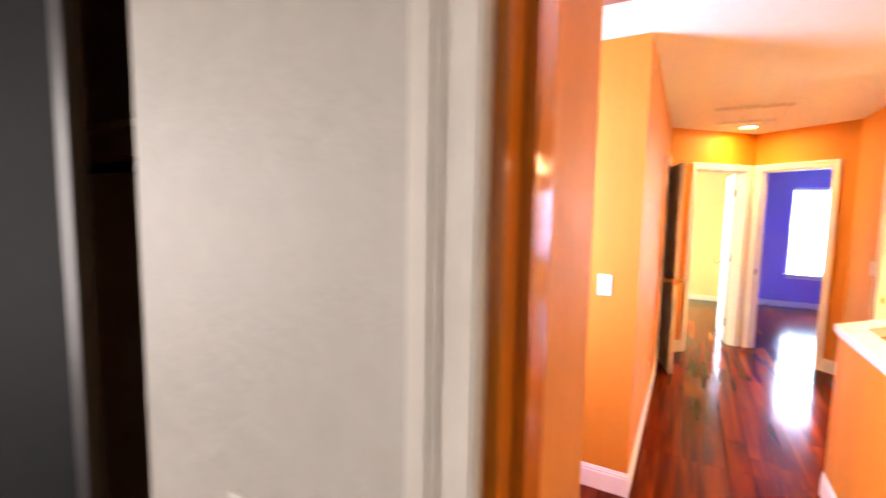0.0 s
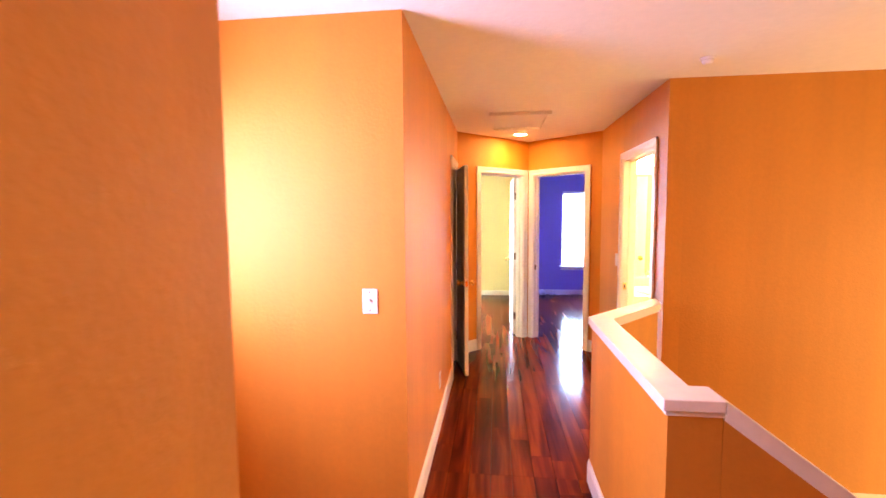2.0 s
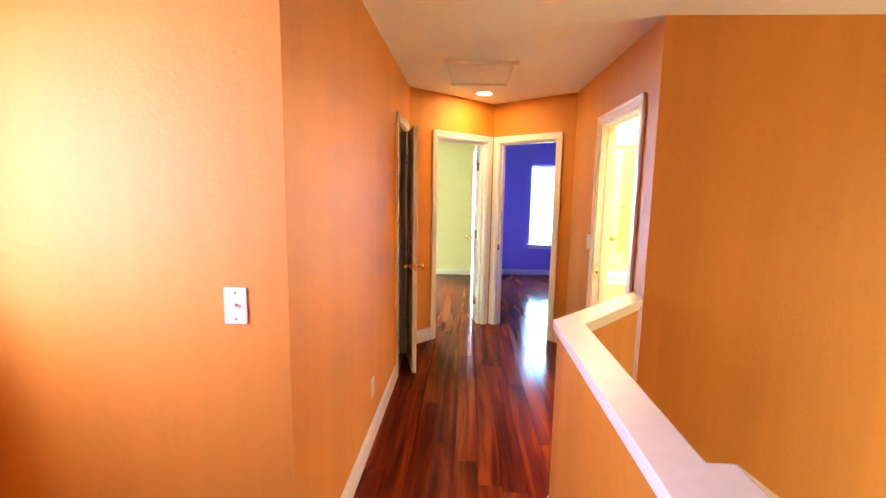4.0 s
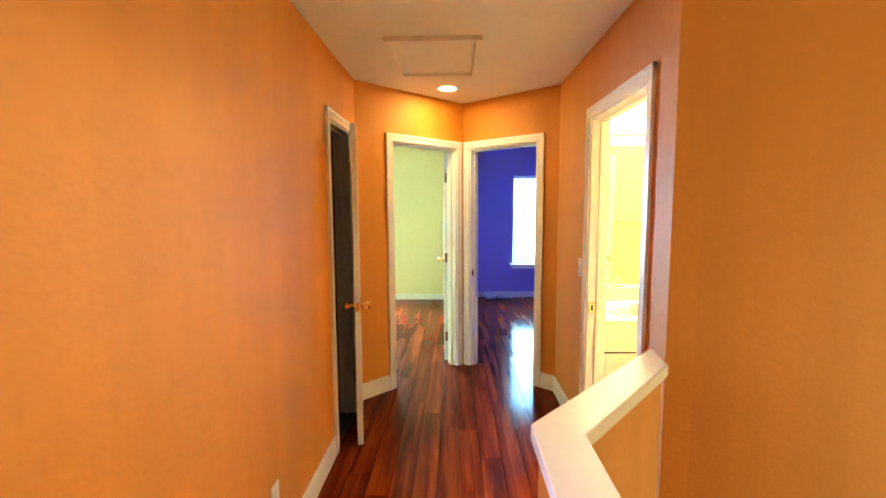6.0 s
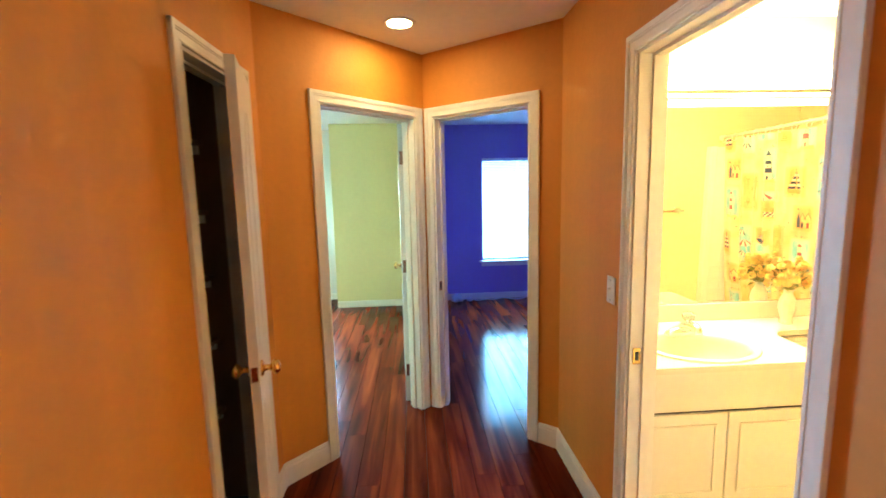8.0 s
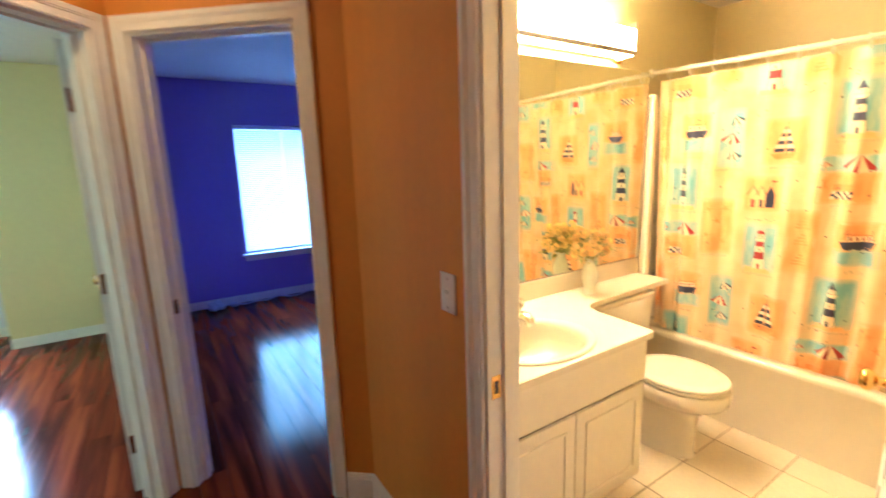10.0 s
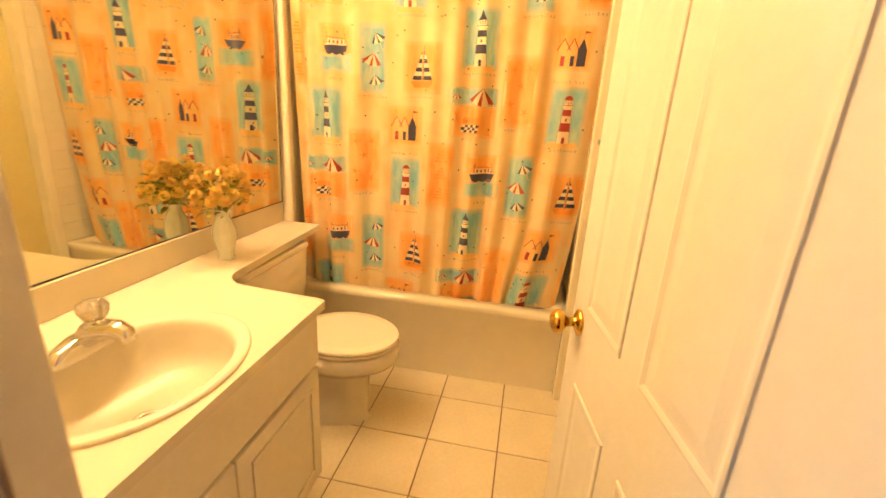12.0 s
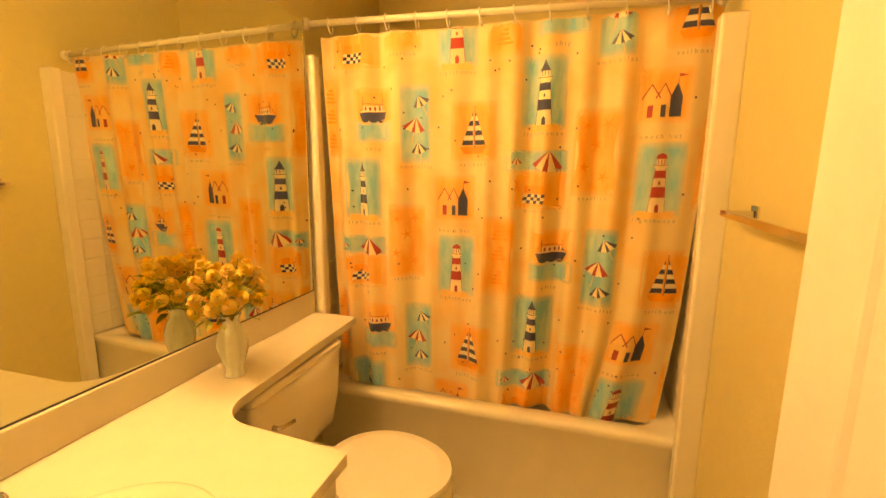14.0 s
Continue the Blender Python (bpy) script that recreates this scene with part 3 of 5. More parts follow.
# ---- windows with blinds ----
def window(name, m, w, h, depth, label, slats=True, sill=True, tilt=28, valance=False, yb=0.055):
    """A window set into an opening: x along it, y outwards, z up from the sill."""
    ob = thing(name, m, label, "window", kind="structure")
    f = 0.045
    y0 = depth - 0.025
    fr = part("window_frame", boxes((0, y0, 0, f, depth - 0.01, h), (w - f, y0, 0, w, depth - 0.01, h), (f, y0, 0, w - f, depth - 0.01, f), (f, y0, h - f, w - f, depth - 0.01, h),
                                    (w / 2 - 0.02, y0 + 0.005, f, w / 2 + 0.02, depth - 0.015, h - f), bevel=0.003), M["plate"], ob, "white vinyl window frame")
    if sill:
        part("window_sill", boxes((-0.05, -0.075, -0.03, w + 0.05, y0, -0.002), bevel=0.006), M["trim"], ob, "white painted window sill")
        part("apron", boxes((-0.02, -0.018, -0.085, w + 0.02, -0.0005, -0.03), bevel=0.003), M["trim"], ob)
    part("headrail", boxes((0.005, yb - 0.025, h - 0.045, w - 0.005, yb + 0.025, h - 0.002), bevel=0.002), M["slat"], ob, "white blind headrail")
    if valance:
        part("valance", boxes((-0.03, -0.06, h - 0.075, w + 0.03, -0.045, h + 0.01), (-0.03, -0.045, h - 0.075, -0.018, -0.001, h + 0.01), (w + 0.018, -0.045, h - 0.075, w + 0.03, -0.001, h + 0.01),
                              (-0.04, -0.068, h + 0.01, w + 0.04, -0.001, h + 0.022), bevel=0.003), M["trim"], ob, "white wooden blind valance")
    n = int((h - 0.09) / 0.021)
    c, s = math.cos(radians(tilt)), math.sin(radians(tilt))
    data = None
    for i in range(n):
        z = 0.03 + i * (h - 0.085) / (n - 1)
        if data is None:
            bm = bmesh.new()
            a = [bm.verts.new((0.008, u * 0.0125 * c, u * 0.0125 * s + 0.0018 * (1 - u * u))) for u in (-1, 0, 1)]
            b = [bm.verts.new((w - 0.008, v.co.y, v.co.z)) for v in a]
            a2 = [bm.verts.new(v.co + Vector((0, 0, -0.0008))) for v in a]
            b2 = [bm.verts.new(v.co + Vector((0, 0, -0.0008))) for v in b]
            for k in range(2):
                bm.faces.new((a[k], a[k + 1], b[k + 1], b[k]))
                bm.faces.new((a2[k + 1], a2[k], b2[k], b2[k + 1]))
            bm.faces.new((a[0], b[0], b2[0], a2[0]))
            bm.faces.new((a[2], a2[2], b2[2], b[2]))
            data = mesh_of("slat", bm, M["slat"])
        so = new("slat", data)
        so.parent = ob
        so.matrix_basis = pose(0, yb, z)
    part("bottom_rail", boxes((0.008, yb - 0.012, 0.004, w - 0.008, yb + 0.012, 0.02), bevel=0.002), M["slat"], ob)
    for x in (0.12, w - 0.12):
        part("ladder_cord", tube([(x, yb, 0.01), (x, yb, h - 0.04)], 0.0012, 6), M["slat"], ob)
    return ob


window("window_nook", frame_of(*NW) @ pose(0.23, 0, 1.18), 0.87, 0.84, 0.16, "bright window with white blinds and a white sill", valance=True, tilt=-22, yb=0.12)
window("window_purple", frame_of((0.93, 9.1), (4.3, 9.1)) @ pose(0.76, 0, 0.56), 1.07, 1.43, 0.16, "bright window with closed white mini blinds", tilt=35)
window("window_green", frame_of((-2.4, 9.4), (-0.34, 9.4)) @ pose(0.80, 0, 0.78), 0.99, 1.17, 0.16, "bright window with white mini blinds", tilt=35)
# invented window out of view, housing the added bedroom lamp
window("window_bedroom", frame_of((-2.6, -3.6), (-2.6, 0.28)) @ pose(1.0, 0, 0.75), 1.8, 1.4, 0.16, "bright bedroom window with white blinds", tilt=10)

# assumed window, never in view: a plain frame round the added stairwell lamp
ws = thing("window_stair", frame_of((3.9, 3.545), (3.9, 0.28)) @ pose(0.145, 0, -1.85), "tall bright stairwell window in a white frame", "window", kind="structure")
for b in ((0.0, 0.05, 0.0, 0.045, 0.09, 3.8), (1.255, 0.05, 0.0, 1.3, 0.09, 3.8), (0.045, 0.05, 0.0, 1.255, 0.09, 0.045), (0.045, 0.05, 3.755, 1.255, 0.09, 3.8), (0.045, 0.055, 1.86, 1.255, 0.085, 1.94)):
    part("window_frame", boxes(b, bevel=0.003), M["plate"], ws)

# ---- laminate planks ----
rnd = random.Random(4)
bm = bmesh.new()
box(bm, -0.5, -0.5, -0.5, 0.5, 0.5, 0.5)
for v in bm.verts:
    if v.co.z > 0:
        v.co.x *= 0.985
plank_mesh = mesh_of("floor_plank", bm, M["wood"])
floor_ob = bpy.data.objects["floor"]


def planks(x0, x1, y0, y1, w=0.127, length=1.21):
    x = x0
    while x < x1 - 0.005:
        xe = min(x + w, x1)
        y = y0 - rnd.random() * length
        while y < y1:
            a, b = max(y, y0), min(y + length, y1)
            if b - a > 0.02:
                ob = new("floor_plank", plank_mesh)
                ob.parent = floor_ob
                ob.matrix_basis = Matrix.Translation(((x + xe) / 2, (a + b) / 2, -0.006)) @ Matrix.Diagonal((xe - x - 0.0006, b - a - 0.0008, 0.012, 1))
            y += length
        x = xe


planks(-1.15, 0.0, 1.02, 2.353)
planks(0.0, 0.953, 0.165, 2.94)
planks(0.0, 1.651, 2.94, 9.4, length=1.6)
planks(-2.286, 0.0, 5.45, 9.4, length=1.6)
planks(1.651, 4.3, 5.45, 9.4, length=1.6)

# ---- hall fixtures ----
def switch_plate(name, m, label, outlet=False):
    """Wall plate; x along the wall, -y out of it."""
    ob = thing(name, m, label, "outlet" if outlet else "light switch")
    part("plate", boxes((-0.036, -0.006, -0.058, 0.036, -0.0005, 0.058), bevel=0.0022), M["plate"], ob)
    for z in (-0.042, 0.042) if not outlet else (0.0,):
        part("screw", lathe([(0.0032, 0), (0.0032, 0.001), (0.0, 0.0016)], 10), M["nickel"], ob, "small metal screw", pose(0, -0.006, z, 90))
    if outlet:
        for z in (-0.02, 0.02):
            so = part("socket", boxes((-0.016, -0.0075, z - 0.013, 0.016, -0.006, z + 0.013), bevel=0.001), M["plate"], ob)
            # slots are not cut: near-black bars carry the shade inside them
            part("slots", boxes((-0.008, -0.0079, z - 0.004, -0.006, -0.0075, z + 0.006), (0.006, -0.0079, z - 0.004, 0.008, -0.0075, z + 0.006)), M["dark"], so, "dark socket slots")
    else:
        part("toggle_slot", boxes((-0.006, -0.0072, -0.013, 0.006, -0.006, 0.013)), M["trim"], ob)
        part("toggle", boxes((-0.004, -0.017, 0.0, 0.004, -0.007, 0.010), bevel=0.0015), M["plate"], ob)
    return ob


switch_plate("light_switch", pose(-0.166, 2.353, 1.156), "white toggle light switch on the orange nook wall")
switch_plate("light_switch", pose(1.55, 4.716, 1.118, 0, 0, -90), "white toggle light switch beside the bathroom door")
switch_plate("light_switch", pose(-0.180, 0.165, 1.18), "white light switch on the pale grey wall")
switch_plate("wall_outlet", pose(0.0, 3.538, 0.34, 0, 0, 90), "white wall outlet low on the orange wall", True)

# attic hatch
hatch = thing("attic_hatch", pose(0.62, 4.715, H), "off-white attic hatch in a raised ceiling frame", "attic hatch")
part("panel", boxes((-0.235, -0.31, -0.006, 0.235, 0.31, 0.0), bevel=0.002), M["ceiling"], hatch)
for b in ((-0.27, -0.35, -0.026, -0.235, 0.35, 0.0), (0.235, -0.35, -0.026, 0.27, 0.35, 0.0), (-0.235, -0.35, -0.026, 0.235, -0.31, 0.0), (-0.235, 0.31, -0.026, 0.235, 0.35, 0.0)):
    part("frame_strip", boxes(b, bevel=0.003), M["ceiling"], hatch)

# recessed light at the corridor's end
dl = thing("recessed_light", pose(0.684, 5.447, H), "lit round recessed ceiling light with a white ring", "ceiling light")
part("trim_ring", lathe([(0.088, 0.0), (0.088, -0.004), (0.082, -0.008), (0.066, -0.006), (0.062, -0.001)], 40), M["trim"], dl, smooth=True)
part("lens", lathe([(0.0, -0.0045), (0.064, -0.0045), (0.064, -0.002), (0.0, -0.002)], 40), M["downlight"], dl, "glowing lamp lens")

# smoke detector above the stairs
sd = thing("smoke_detector", pose(1.618, 3.174, H), "small white smoke detector on the ceiling", "smoke detector")
part("base", lathe([(0.042, 0.0), (0.042, -0.008), (0.038, -0.012), (0.0, -0.012)], 32), M["plate"], sd, smooth=True)
part("cover", lathe([(0.032, -0.012), (0.030, -0.026), (0.024, -0.034), (0.0, -0.038)], 32), M["plate"], sd, smooth=True)

# return air grille over the landing
vent = thing("ceiling_vent", pose(-0.01, 1.74, H), "ceiling air grille with brown louvres and a white frame", "ceiling vent")
for b in ((-0.22, -0.20, -0.01, -0.19, 0.20, 0.0), (0.19, -0.20, -0.01, 0.22, 0.20, 0.0), (-0.19, -0.20, -0.01, 0.19, -0.175, 0.0), (-0.19, 0.175, -0.01, 0.19, 0.20, 0.0)):
    part("frame_strip", boxes(b, bevel=0.002), M["trim"], vent)
part("backing", boxes((-0.19, -0.175, -0.002, 0.19, 0.175, 0.0)), M["closet"], vent, "dark backing")
for i in range(17):
    bm = bmesh.new()
    box(bm, -0.189, -0.0012, -0.009, 0.189, 0.0012, 0.009)
    part("slat", bm, M["closet"], vent, "", pose(0, -0.165 + i * 0.0206, -0.009, 35))

# purple room: a small ceiling vent, a bag and a cable left on the floor
pv = thing("ceiling_vent", pose(2.47, 8.86, H), "small dark ceiling vent in the purple bedroom", "ceiling vent")
part("frame", boxes((-0.15, -0.06, -0.008, 0.15, 0.06, 0.0), bevel=0.002), M["trim"], pv)
for i in range(5):
    part("slat", boxes((-0.13, -0.045 + i * 0.02, -0.011, 0.13, -0.035 + i * 0.02, -0.008)), M["dark"], pv)


def crumple(name, x, y, r, seed, label, cat):
    bm = bmesh.new()
    bmesh.ops.create_icosphere(bm, subdivisions=4, radius=r)
    for v in bm.verts:
        n = noise.fractal(v.co * 14 + Vector((seed, 0, 0)), 0.6, 2.0, 4)
        v.co *= 1 + 0.35 * n
        v.co.z = max(v.co.z * 0.75 + r * 0.6, 0.0)
    ob = part(name, bm, M["plastic_bag"], m=pose(x, y, 0), smooth=True)
    return tagged(ob, label, cat)


crumple("plastic_bag", 1.30, 8.98, 0.075, 3, "crumpled pale plastic bag on the bedroom floor", "bag")
crumple("plastic_bag", 1.48, 9.0, 0.04, 8, "small crumpled pale plastic bag by the baseboard", "bag")
cable_pts = [(1.36 + 0.05 * i, 8.99 + 0.03 * math.sin(i * 1.1), 0.012 + 0.02 * max(0, math.sin(i * 0.7))) for i in range(22)]
tagged(part("cable", tube(cable_pts, 0.008, 8), M["plastic_bag"], smooth=True), "pale loose cable lying along the baseboard", "cable")

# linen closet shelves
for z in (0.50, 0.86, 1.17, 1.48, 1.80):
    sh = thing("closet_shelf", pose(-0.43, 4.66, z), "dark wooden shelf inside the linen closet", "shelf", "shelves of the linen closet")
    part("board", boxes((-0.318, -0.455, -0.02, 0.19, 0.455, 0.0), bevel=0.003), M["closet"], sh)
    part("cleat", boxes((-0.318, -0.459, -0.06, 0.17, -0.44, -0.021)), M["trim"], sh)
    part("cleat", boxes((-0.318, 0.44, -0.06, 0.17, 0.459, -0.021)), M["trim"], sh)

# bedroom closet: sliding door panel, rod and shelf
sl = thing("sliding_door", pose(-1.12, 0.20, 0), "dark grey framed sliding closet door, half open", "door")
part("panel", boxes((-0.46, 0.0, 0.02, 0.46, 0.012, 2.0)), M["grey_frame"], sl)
for b in ((-0.48, -0.006, 0.01, -0.43, 0.02, 2.02), (0.43, -0.006, 0.01, 0.48, 0.02, 2.02), (-0.43, -0.006, 0.01, 0.43, 0.02, 0.07), (-0.43, -0.006, 1.96, 0.43, 0.02, 2.02)):
    part("frame_rail", boxes(b, bevel=0.003), M["dark"], sl)
tagged(part("closet_rod", tube([(-1.74, 0.56, 1.66), (-0.125, 0.56, 1.66)], 0.016, 14), M["grey_frame"], smooth=True), "dark hanging rod across the bedroom closet", "closet rod")
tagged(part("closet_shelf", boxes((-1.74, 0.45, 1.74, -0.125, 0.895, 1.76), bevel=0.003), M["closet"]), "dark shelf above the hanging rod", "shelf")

# ---- bathroom: floor tiles ----
fb = tagged(part("floor_bath", boxes((1.60, 3.66, -0.25, 4.16, 5.34, -0.003)), M["grout"]), "square cream ceramic floor tiles with dark grout", "floor", kind="structure")
bm = bmesh.new()
box(bm, -0.5, -0.5, -0.008, 0.5, 0.5, 0.0)
for v in bm.verts:
    if v.co.z > -0.001:
        v.co.x *= 0.99
        v.co.y *= 0.99
tile_mesh = mesh_of("floor_tile", bm, M["tile"])
P = 0.304
for i in range(-6, 2):
    for k in range(-4, 4):
        x0, x1 = max(3.206 + i * P, 1.61), min(3.206 + (i + 1) * P, 3.43)
        y0, y1 = max(4.409 + k * P, 3.795), min(4.409 + (k + 1) * P, 5.335)
        if x1 - x0 > 0.02 and y1 - y0 > 0.02:
            ob = new("floor_tile", tile_mesh)
            ob.parent = fb
            ob.matrix_basis = Matrix.Translation(((x0 + x1) / 2, (y0 + y1) / 2, 0.0)) @ Matrix.Diagonal((x1 - x0 - 0.0035, y1 - y0 - 0.0035, 1, 1))

# ---- tub ----
TX0, TX1, TY0, TY1, TZ = 3.385, 4.155, 3.822, 5.334, 0.43


def rounded_loop(bm, x0, x1, y0, y1, z, r, n=10):
    out = []
    for cx, cy, a0 in ((x1 - r, y1 - r, 0), (x0 + r, y1 - r, 90), (x0 + r, y0 + r, 180), (x1 - r, y0 + r, 270)):
        for i in range(n + 1):
            a = radians(a0 + 90 * i / n)
            out.append(bm.verts.new((cx + r * math.cos(a), cy + r * math.sin(a), z)))
    return out


def loft(bm, loops, cap_last=True):
    for a, b in zip(loops, loops[1:]):
        n = len(a)
        for i in range(n):
            bm.faces.new((a[i], a[(i + 1) % n], b[(i + 1) % n], b[i]))
    if cap_last:
        bm.faces.new(loops[-1])
    bmesh.ops.recalc_face_normals(bm, faces=bm.faces)
    return bm


bm = bmesh.new()
loft(bm, [rounded_loop(bm, TX0 + 0.012, TX1, TY0, TY1, 0.0, 0.01), rounded_loop(bm, TX0 + 0.012, TX1, TY0, TY1, TZ - 0.05, 0.01),
          rounded_loop(bm, TX0, TX1, TY0, TY1, TZ - 0.035, 0.012), rounded_loop(bm, TX0, TX1, TY0, TY1, TZ - 0.012, 0.012),
          rounded_loop(bm, TX0 + 0.006, TX1, TY0, TY1, TZ - 0.003, 0.012), rounded_loop(bm, TX0 + 0.016, TX1 - 0.004, TY0 + 0.004, TY1 - 0.004, TZ, 0.012),
          rounded_loop(bm, TX0 + 0.072, TX1 - 0.05, TY0 + 0.075, TY1 - 0.075, TZ, 0.09), rounded_loop(bm, TX0 + 0.085, TX1 - 0.062, TY0 + 0.09, TY1 - 0.09, TZ - 0.015, 0.10),
          rounded_loop(bm, TX0 + 0.12, TX1 - 0.09, TY0 + 0.15, TY1 - 0.13, 0.16, 0.13), rounded_loop(bm, TX0 + 0.18, TX1 - 0.15, TY0 + 0.24, TY1 - 0.20, 0.10, 0.13)])
tubt = thing("bathtub", pose(0, 0, 0), "cream-white enamelled bathtub with a plain apron", "bathtub")
part("shell", bm, M["tub"], tubt, smooth=True)
sm = tubt.children[0].modifiers.new("split", "EDGE_SPLIT")
sm.split_angle = radians(50)
part("drain", lathe([(0.03, 0), (0.03, 0.003), (0.0, 0.004)], 20), M["chrome"], tubt, "chrome tub drain", pose(3.8, 4.05, 0.101))

# ---- tile surround on three walls ----
sur = thing("tile_surround", pose(0, 0, 0), "glossy white square wall tiles around the tub", "tile surround", kind="structure")
ZT = 1.84
part("backing", boxes((3.39, 3.791, TZ + 0.002, 4.158, 3.826, ZT)), M["white_grout"], sur)
part("backing", boxes((3.45, 5.332, TZ + 0.002, 4.158, 5.339, ZT)), M["white_grout"], sur)
part("backing", boxes((4.152, 3.83, TZ + 0.002, 4.159, 5.33, ZT)), M["white_grout"], sur)
bm = bmesh.new()
box(bm, -0.0530, -0.0022, -0.0530, 0.0530, 0.0022, 0.0530, bevel=0.0010, seg=1)
wt = mesh_of("wall_tile", bm, M["wall_tile"])
for z in range(13):
    for i in range(7):
        for y in (3.8275, 5.3305):
            x = (3.452 if y < 4 else 3.53) + i * 0.1075
            if x < 4.11:
                ob = new("wall_tile", wt)
                ob.parent = sur
                ob.matrix_basis = pose(x, y, TZ + 0.058 + z * 0.1075)
bm = bmesh.new()
for z in range(13):
    for i in range(14):
        box(bm, 4.1455, 3.835 + i * 0.1075, TZ + 0.006 + z * 0.1075, 4.152, 3.94 + i * 0.1075, TZ + 0.11 + z * 0.1075)
part("tile_field", bm, M["wall_tile"], sur)
for x, y0, y1 in ((3.325, 3.786, 3.862), (3.394, 5.274, 5.342)):
    part("edge_trim", boxes((x, y0, 0.002 if y0 < 4 else TZ + 0.001, x + (0.058 if y0 < 4 else 0.05), y1, ZT + 0.006), bevel=0.009), M["tub"], sur, "rounded white edge trim")

# ---- vanity, countertop, sink ----
van = thing("vanity_cabinet", pose(1.664, 4.712, 0), "white vanity cabinet with panelled doors", "cabinet")
W, D = 0.868, 0.62
part("body", boxes((0, 0.02, 0.09, W, D, 0.60), (0, 0.02, 0.60, 0.018, D, 0.738), (W - 0.018, 0.02, 0.60, W, D, 0.738), (0.018, D - 0.012, 0.60, W - 0.018, D, 0.738)), M["cabinet"], van)
part("toe_kick", boxes((0, 0.075, 0.0, W, D, 0.09)), M["cabinet"], van)
part("face_rail", boxes((0, 0.0, 0.556, W, 0.02, 0.738), bevel=0.003), M["cabinet"], van)
# near-black strip: the gap's shade is put in as colour
part("gap", boxes((0.01, 0.010, 0.545, W - 0.01, 0.02, 0.556)), M["dark"], van, "dark gap above the doors")
for x0, x1 in ((0.008, W / 2 - 0.003), (W / 2 + 0.003, W - 0.008)):
    d = part("cabinet_door", boxes((x0, -0.002, 0.11, x1, 0.018, 0.543), bevel=0.004), M["cabinet"], van)
    bm = bmesh.new()
    for b in ((x0 + 0.05, -0.009, 0.16, x1 - 0.05, -0.002, 0.172), (x0 + 0.05, -0.009, 0.482, x1 - 0.05, -0.002, 0.494),
              (x0 + 0.05, -0.009, 0.172, x0 + 0.062, -0.002, 0.482), (x1 - 0.062, -0.009, 0.172, x1 - 0.05, -0.002, 0.482)):
        box(bm, *b, bevel=0.002, seg=1)
    part("door_moulding", bm, M["cabinet"], d)

SX, SY, SA, SB = 2.09, 4.93, 0.272, 0.22
bm = bmesh.new()
outer = [(1.664, 4.692), (2.548, 4.692)]
for i in range(9):  # round inner corner between the counter and the ledge over the tank
    a = radians(180 - 90 * i / 8)
    outer.append((2.69 + 0.115 * math.cos(a), 4.98 + 0.115 * math.sin(a)))
outer = outer[:2] + [(2.556, 4.72)] + outer[2:] + [(3.382, 5.118), (3.382, 5.336), (1.664, 5.336)]
vo = [bm.verts.new((x, y, 0.77)) for x, y in outer]
vi = [bm.verts.new((SX + SA * 0.93 * math.cos(2 * math.pi * i / 48), SY + SB * 0.93 * math.sin(2 * math.pi * i / 48), 0.77)) for i in range(48)]
eds = [bm.edges.new((l[i], l[(i + 1) % len(l)])) for l in (vo, vi) for i in range(len(l))]
bmesh.ops.triangle_fill(bm, use_beauty=True, use_dissolve=False, edges=eds)
inside = [f for f in bm.faces if ((f.calc_center_median().x - SX) / SA) ** 2 + ((f.calc_center_median().y - SY) / SB) ** 2 < 0.80]
bmesh.ops.delete(bm, geom=inside, context="FACES_ONLY")
for f in bm.faces:
    if f.normal.z < 0:
        f.normal_flip()
r = bmesh.ops.extrude_face_region(bm, geom=bm.faces[:])
for v in [g for g in r["geom"] if isinstance(g, bmesh.types.BMVert)]:
    v.co.z = 0.742
bmesh.ops.recalc_face_normals(bm, faces=bm.faces)
ct = thing("countertop", pose(0, 0, 0), "cream cultured-marble countertop with a ledge over the toilet tank", "countertop")
part("slab", bm, M["marble"], ct)
part("backsplash", boxes((1.664, 5.316, 0.771, 3.382, 5.337, 0.872), bevel=0.004), M["marble"], ct)
part("side_splash", boxes((1.6625, 4.71, 0.771, 1.682, 5.315, 0.872), bevel=0.004), M["marble"], ct)

sink = thing("sink", pose(SX, SY, 0.77), "cream oval drop-in washbasin with a rolled rim", "sink")
prof = [(1.0, 0.0), (1.006, 0.003), (1.0, 0.008), (0.98, 0.0108), (0.94, 0.0112), (0.89, 0.009), (0.855, 0.002), (0.83, -0.008), (0.812, -0.03), (0.785, -0.068), (0.72, -0.106), (0.56, -0.134), (0.28, -0.147), (0.08, -0.151)]
bm = lathe(prof, 64, SA, SB)
bmesh.ops.delete(bm, geom=[f for f in bm.faces if len(f.verts) > 4 and f.calc_center_median().z > -0.05], context="FACES")
part("bowl", bm, M["basin"], sink, smooth=True)
part("drain", lathe([(0.030, 0.0), (0.030, 0.003), (0.022, 0.005), (0.018, 0.002), (0.0, 0.001)], 24), M["drain"], sink, "metal drain ring", pose(0.005, 0.008, -0.1495), smooth=True)
# no real opening: a near-black disc gives the shade inside the drain
part("drain_hole", lathe([(0.0155, 0.0), (0.0155, 0.0012), (0.0, 0.0013)], 20), M["dark"], sink, "dark drain opening", pose(0.005, 0.008, -0.1455))

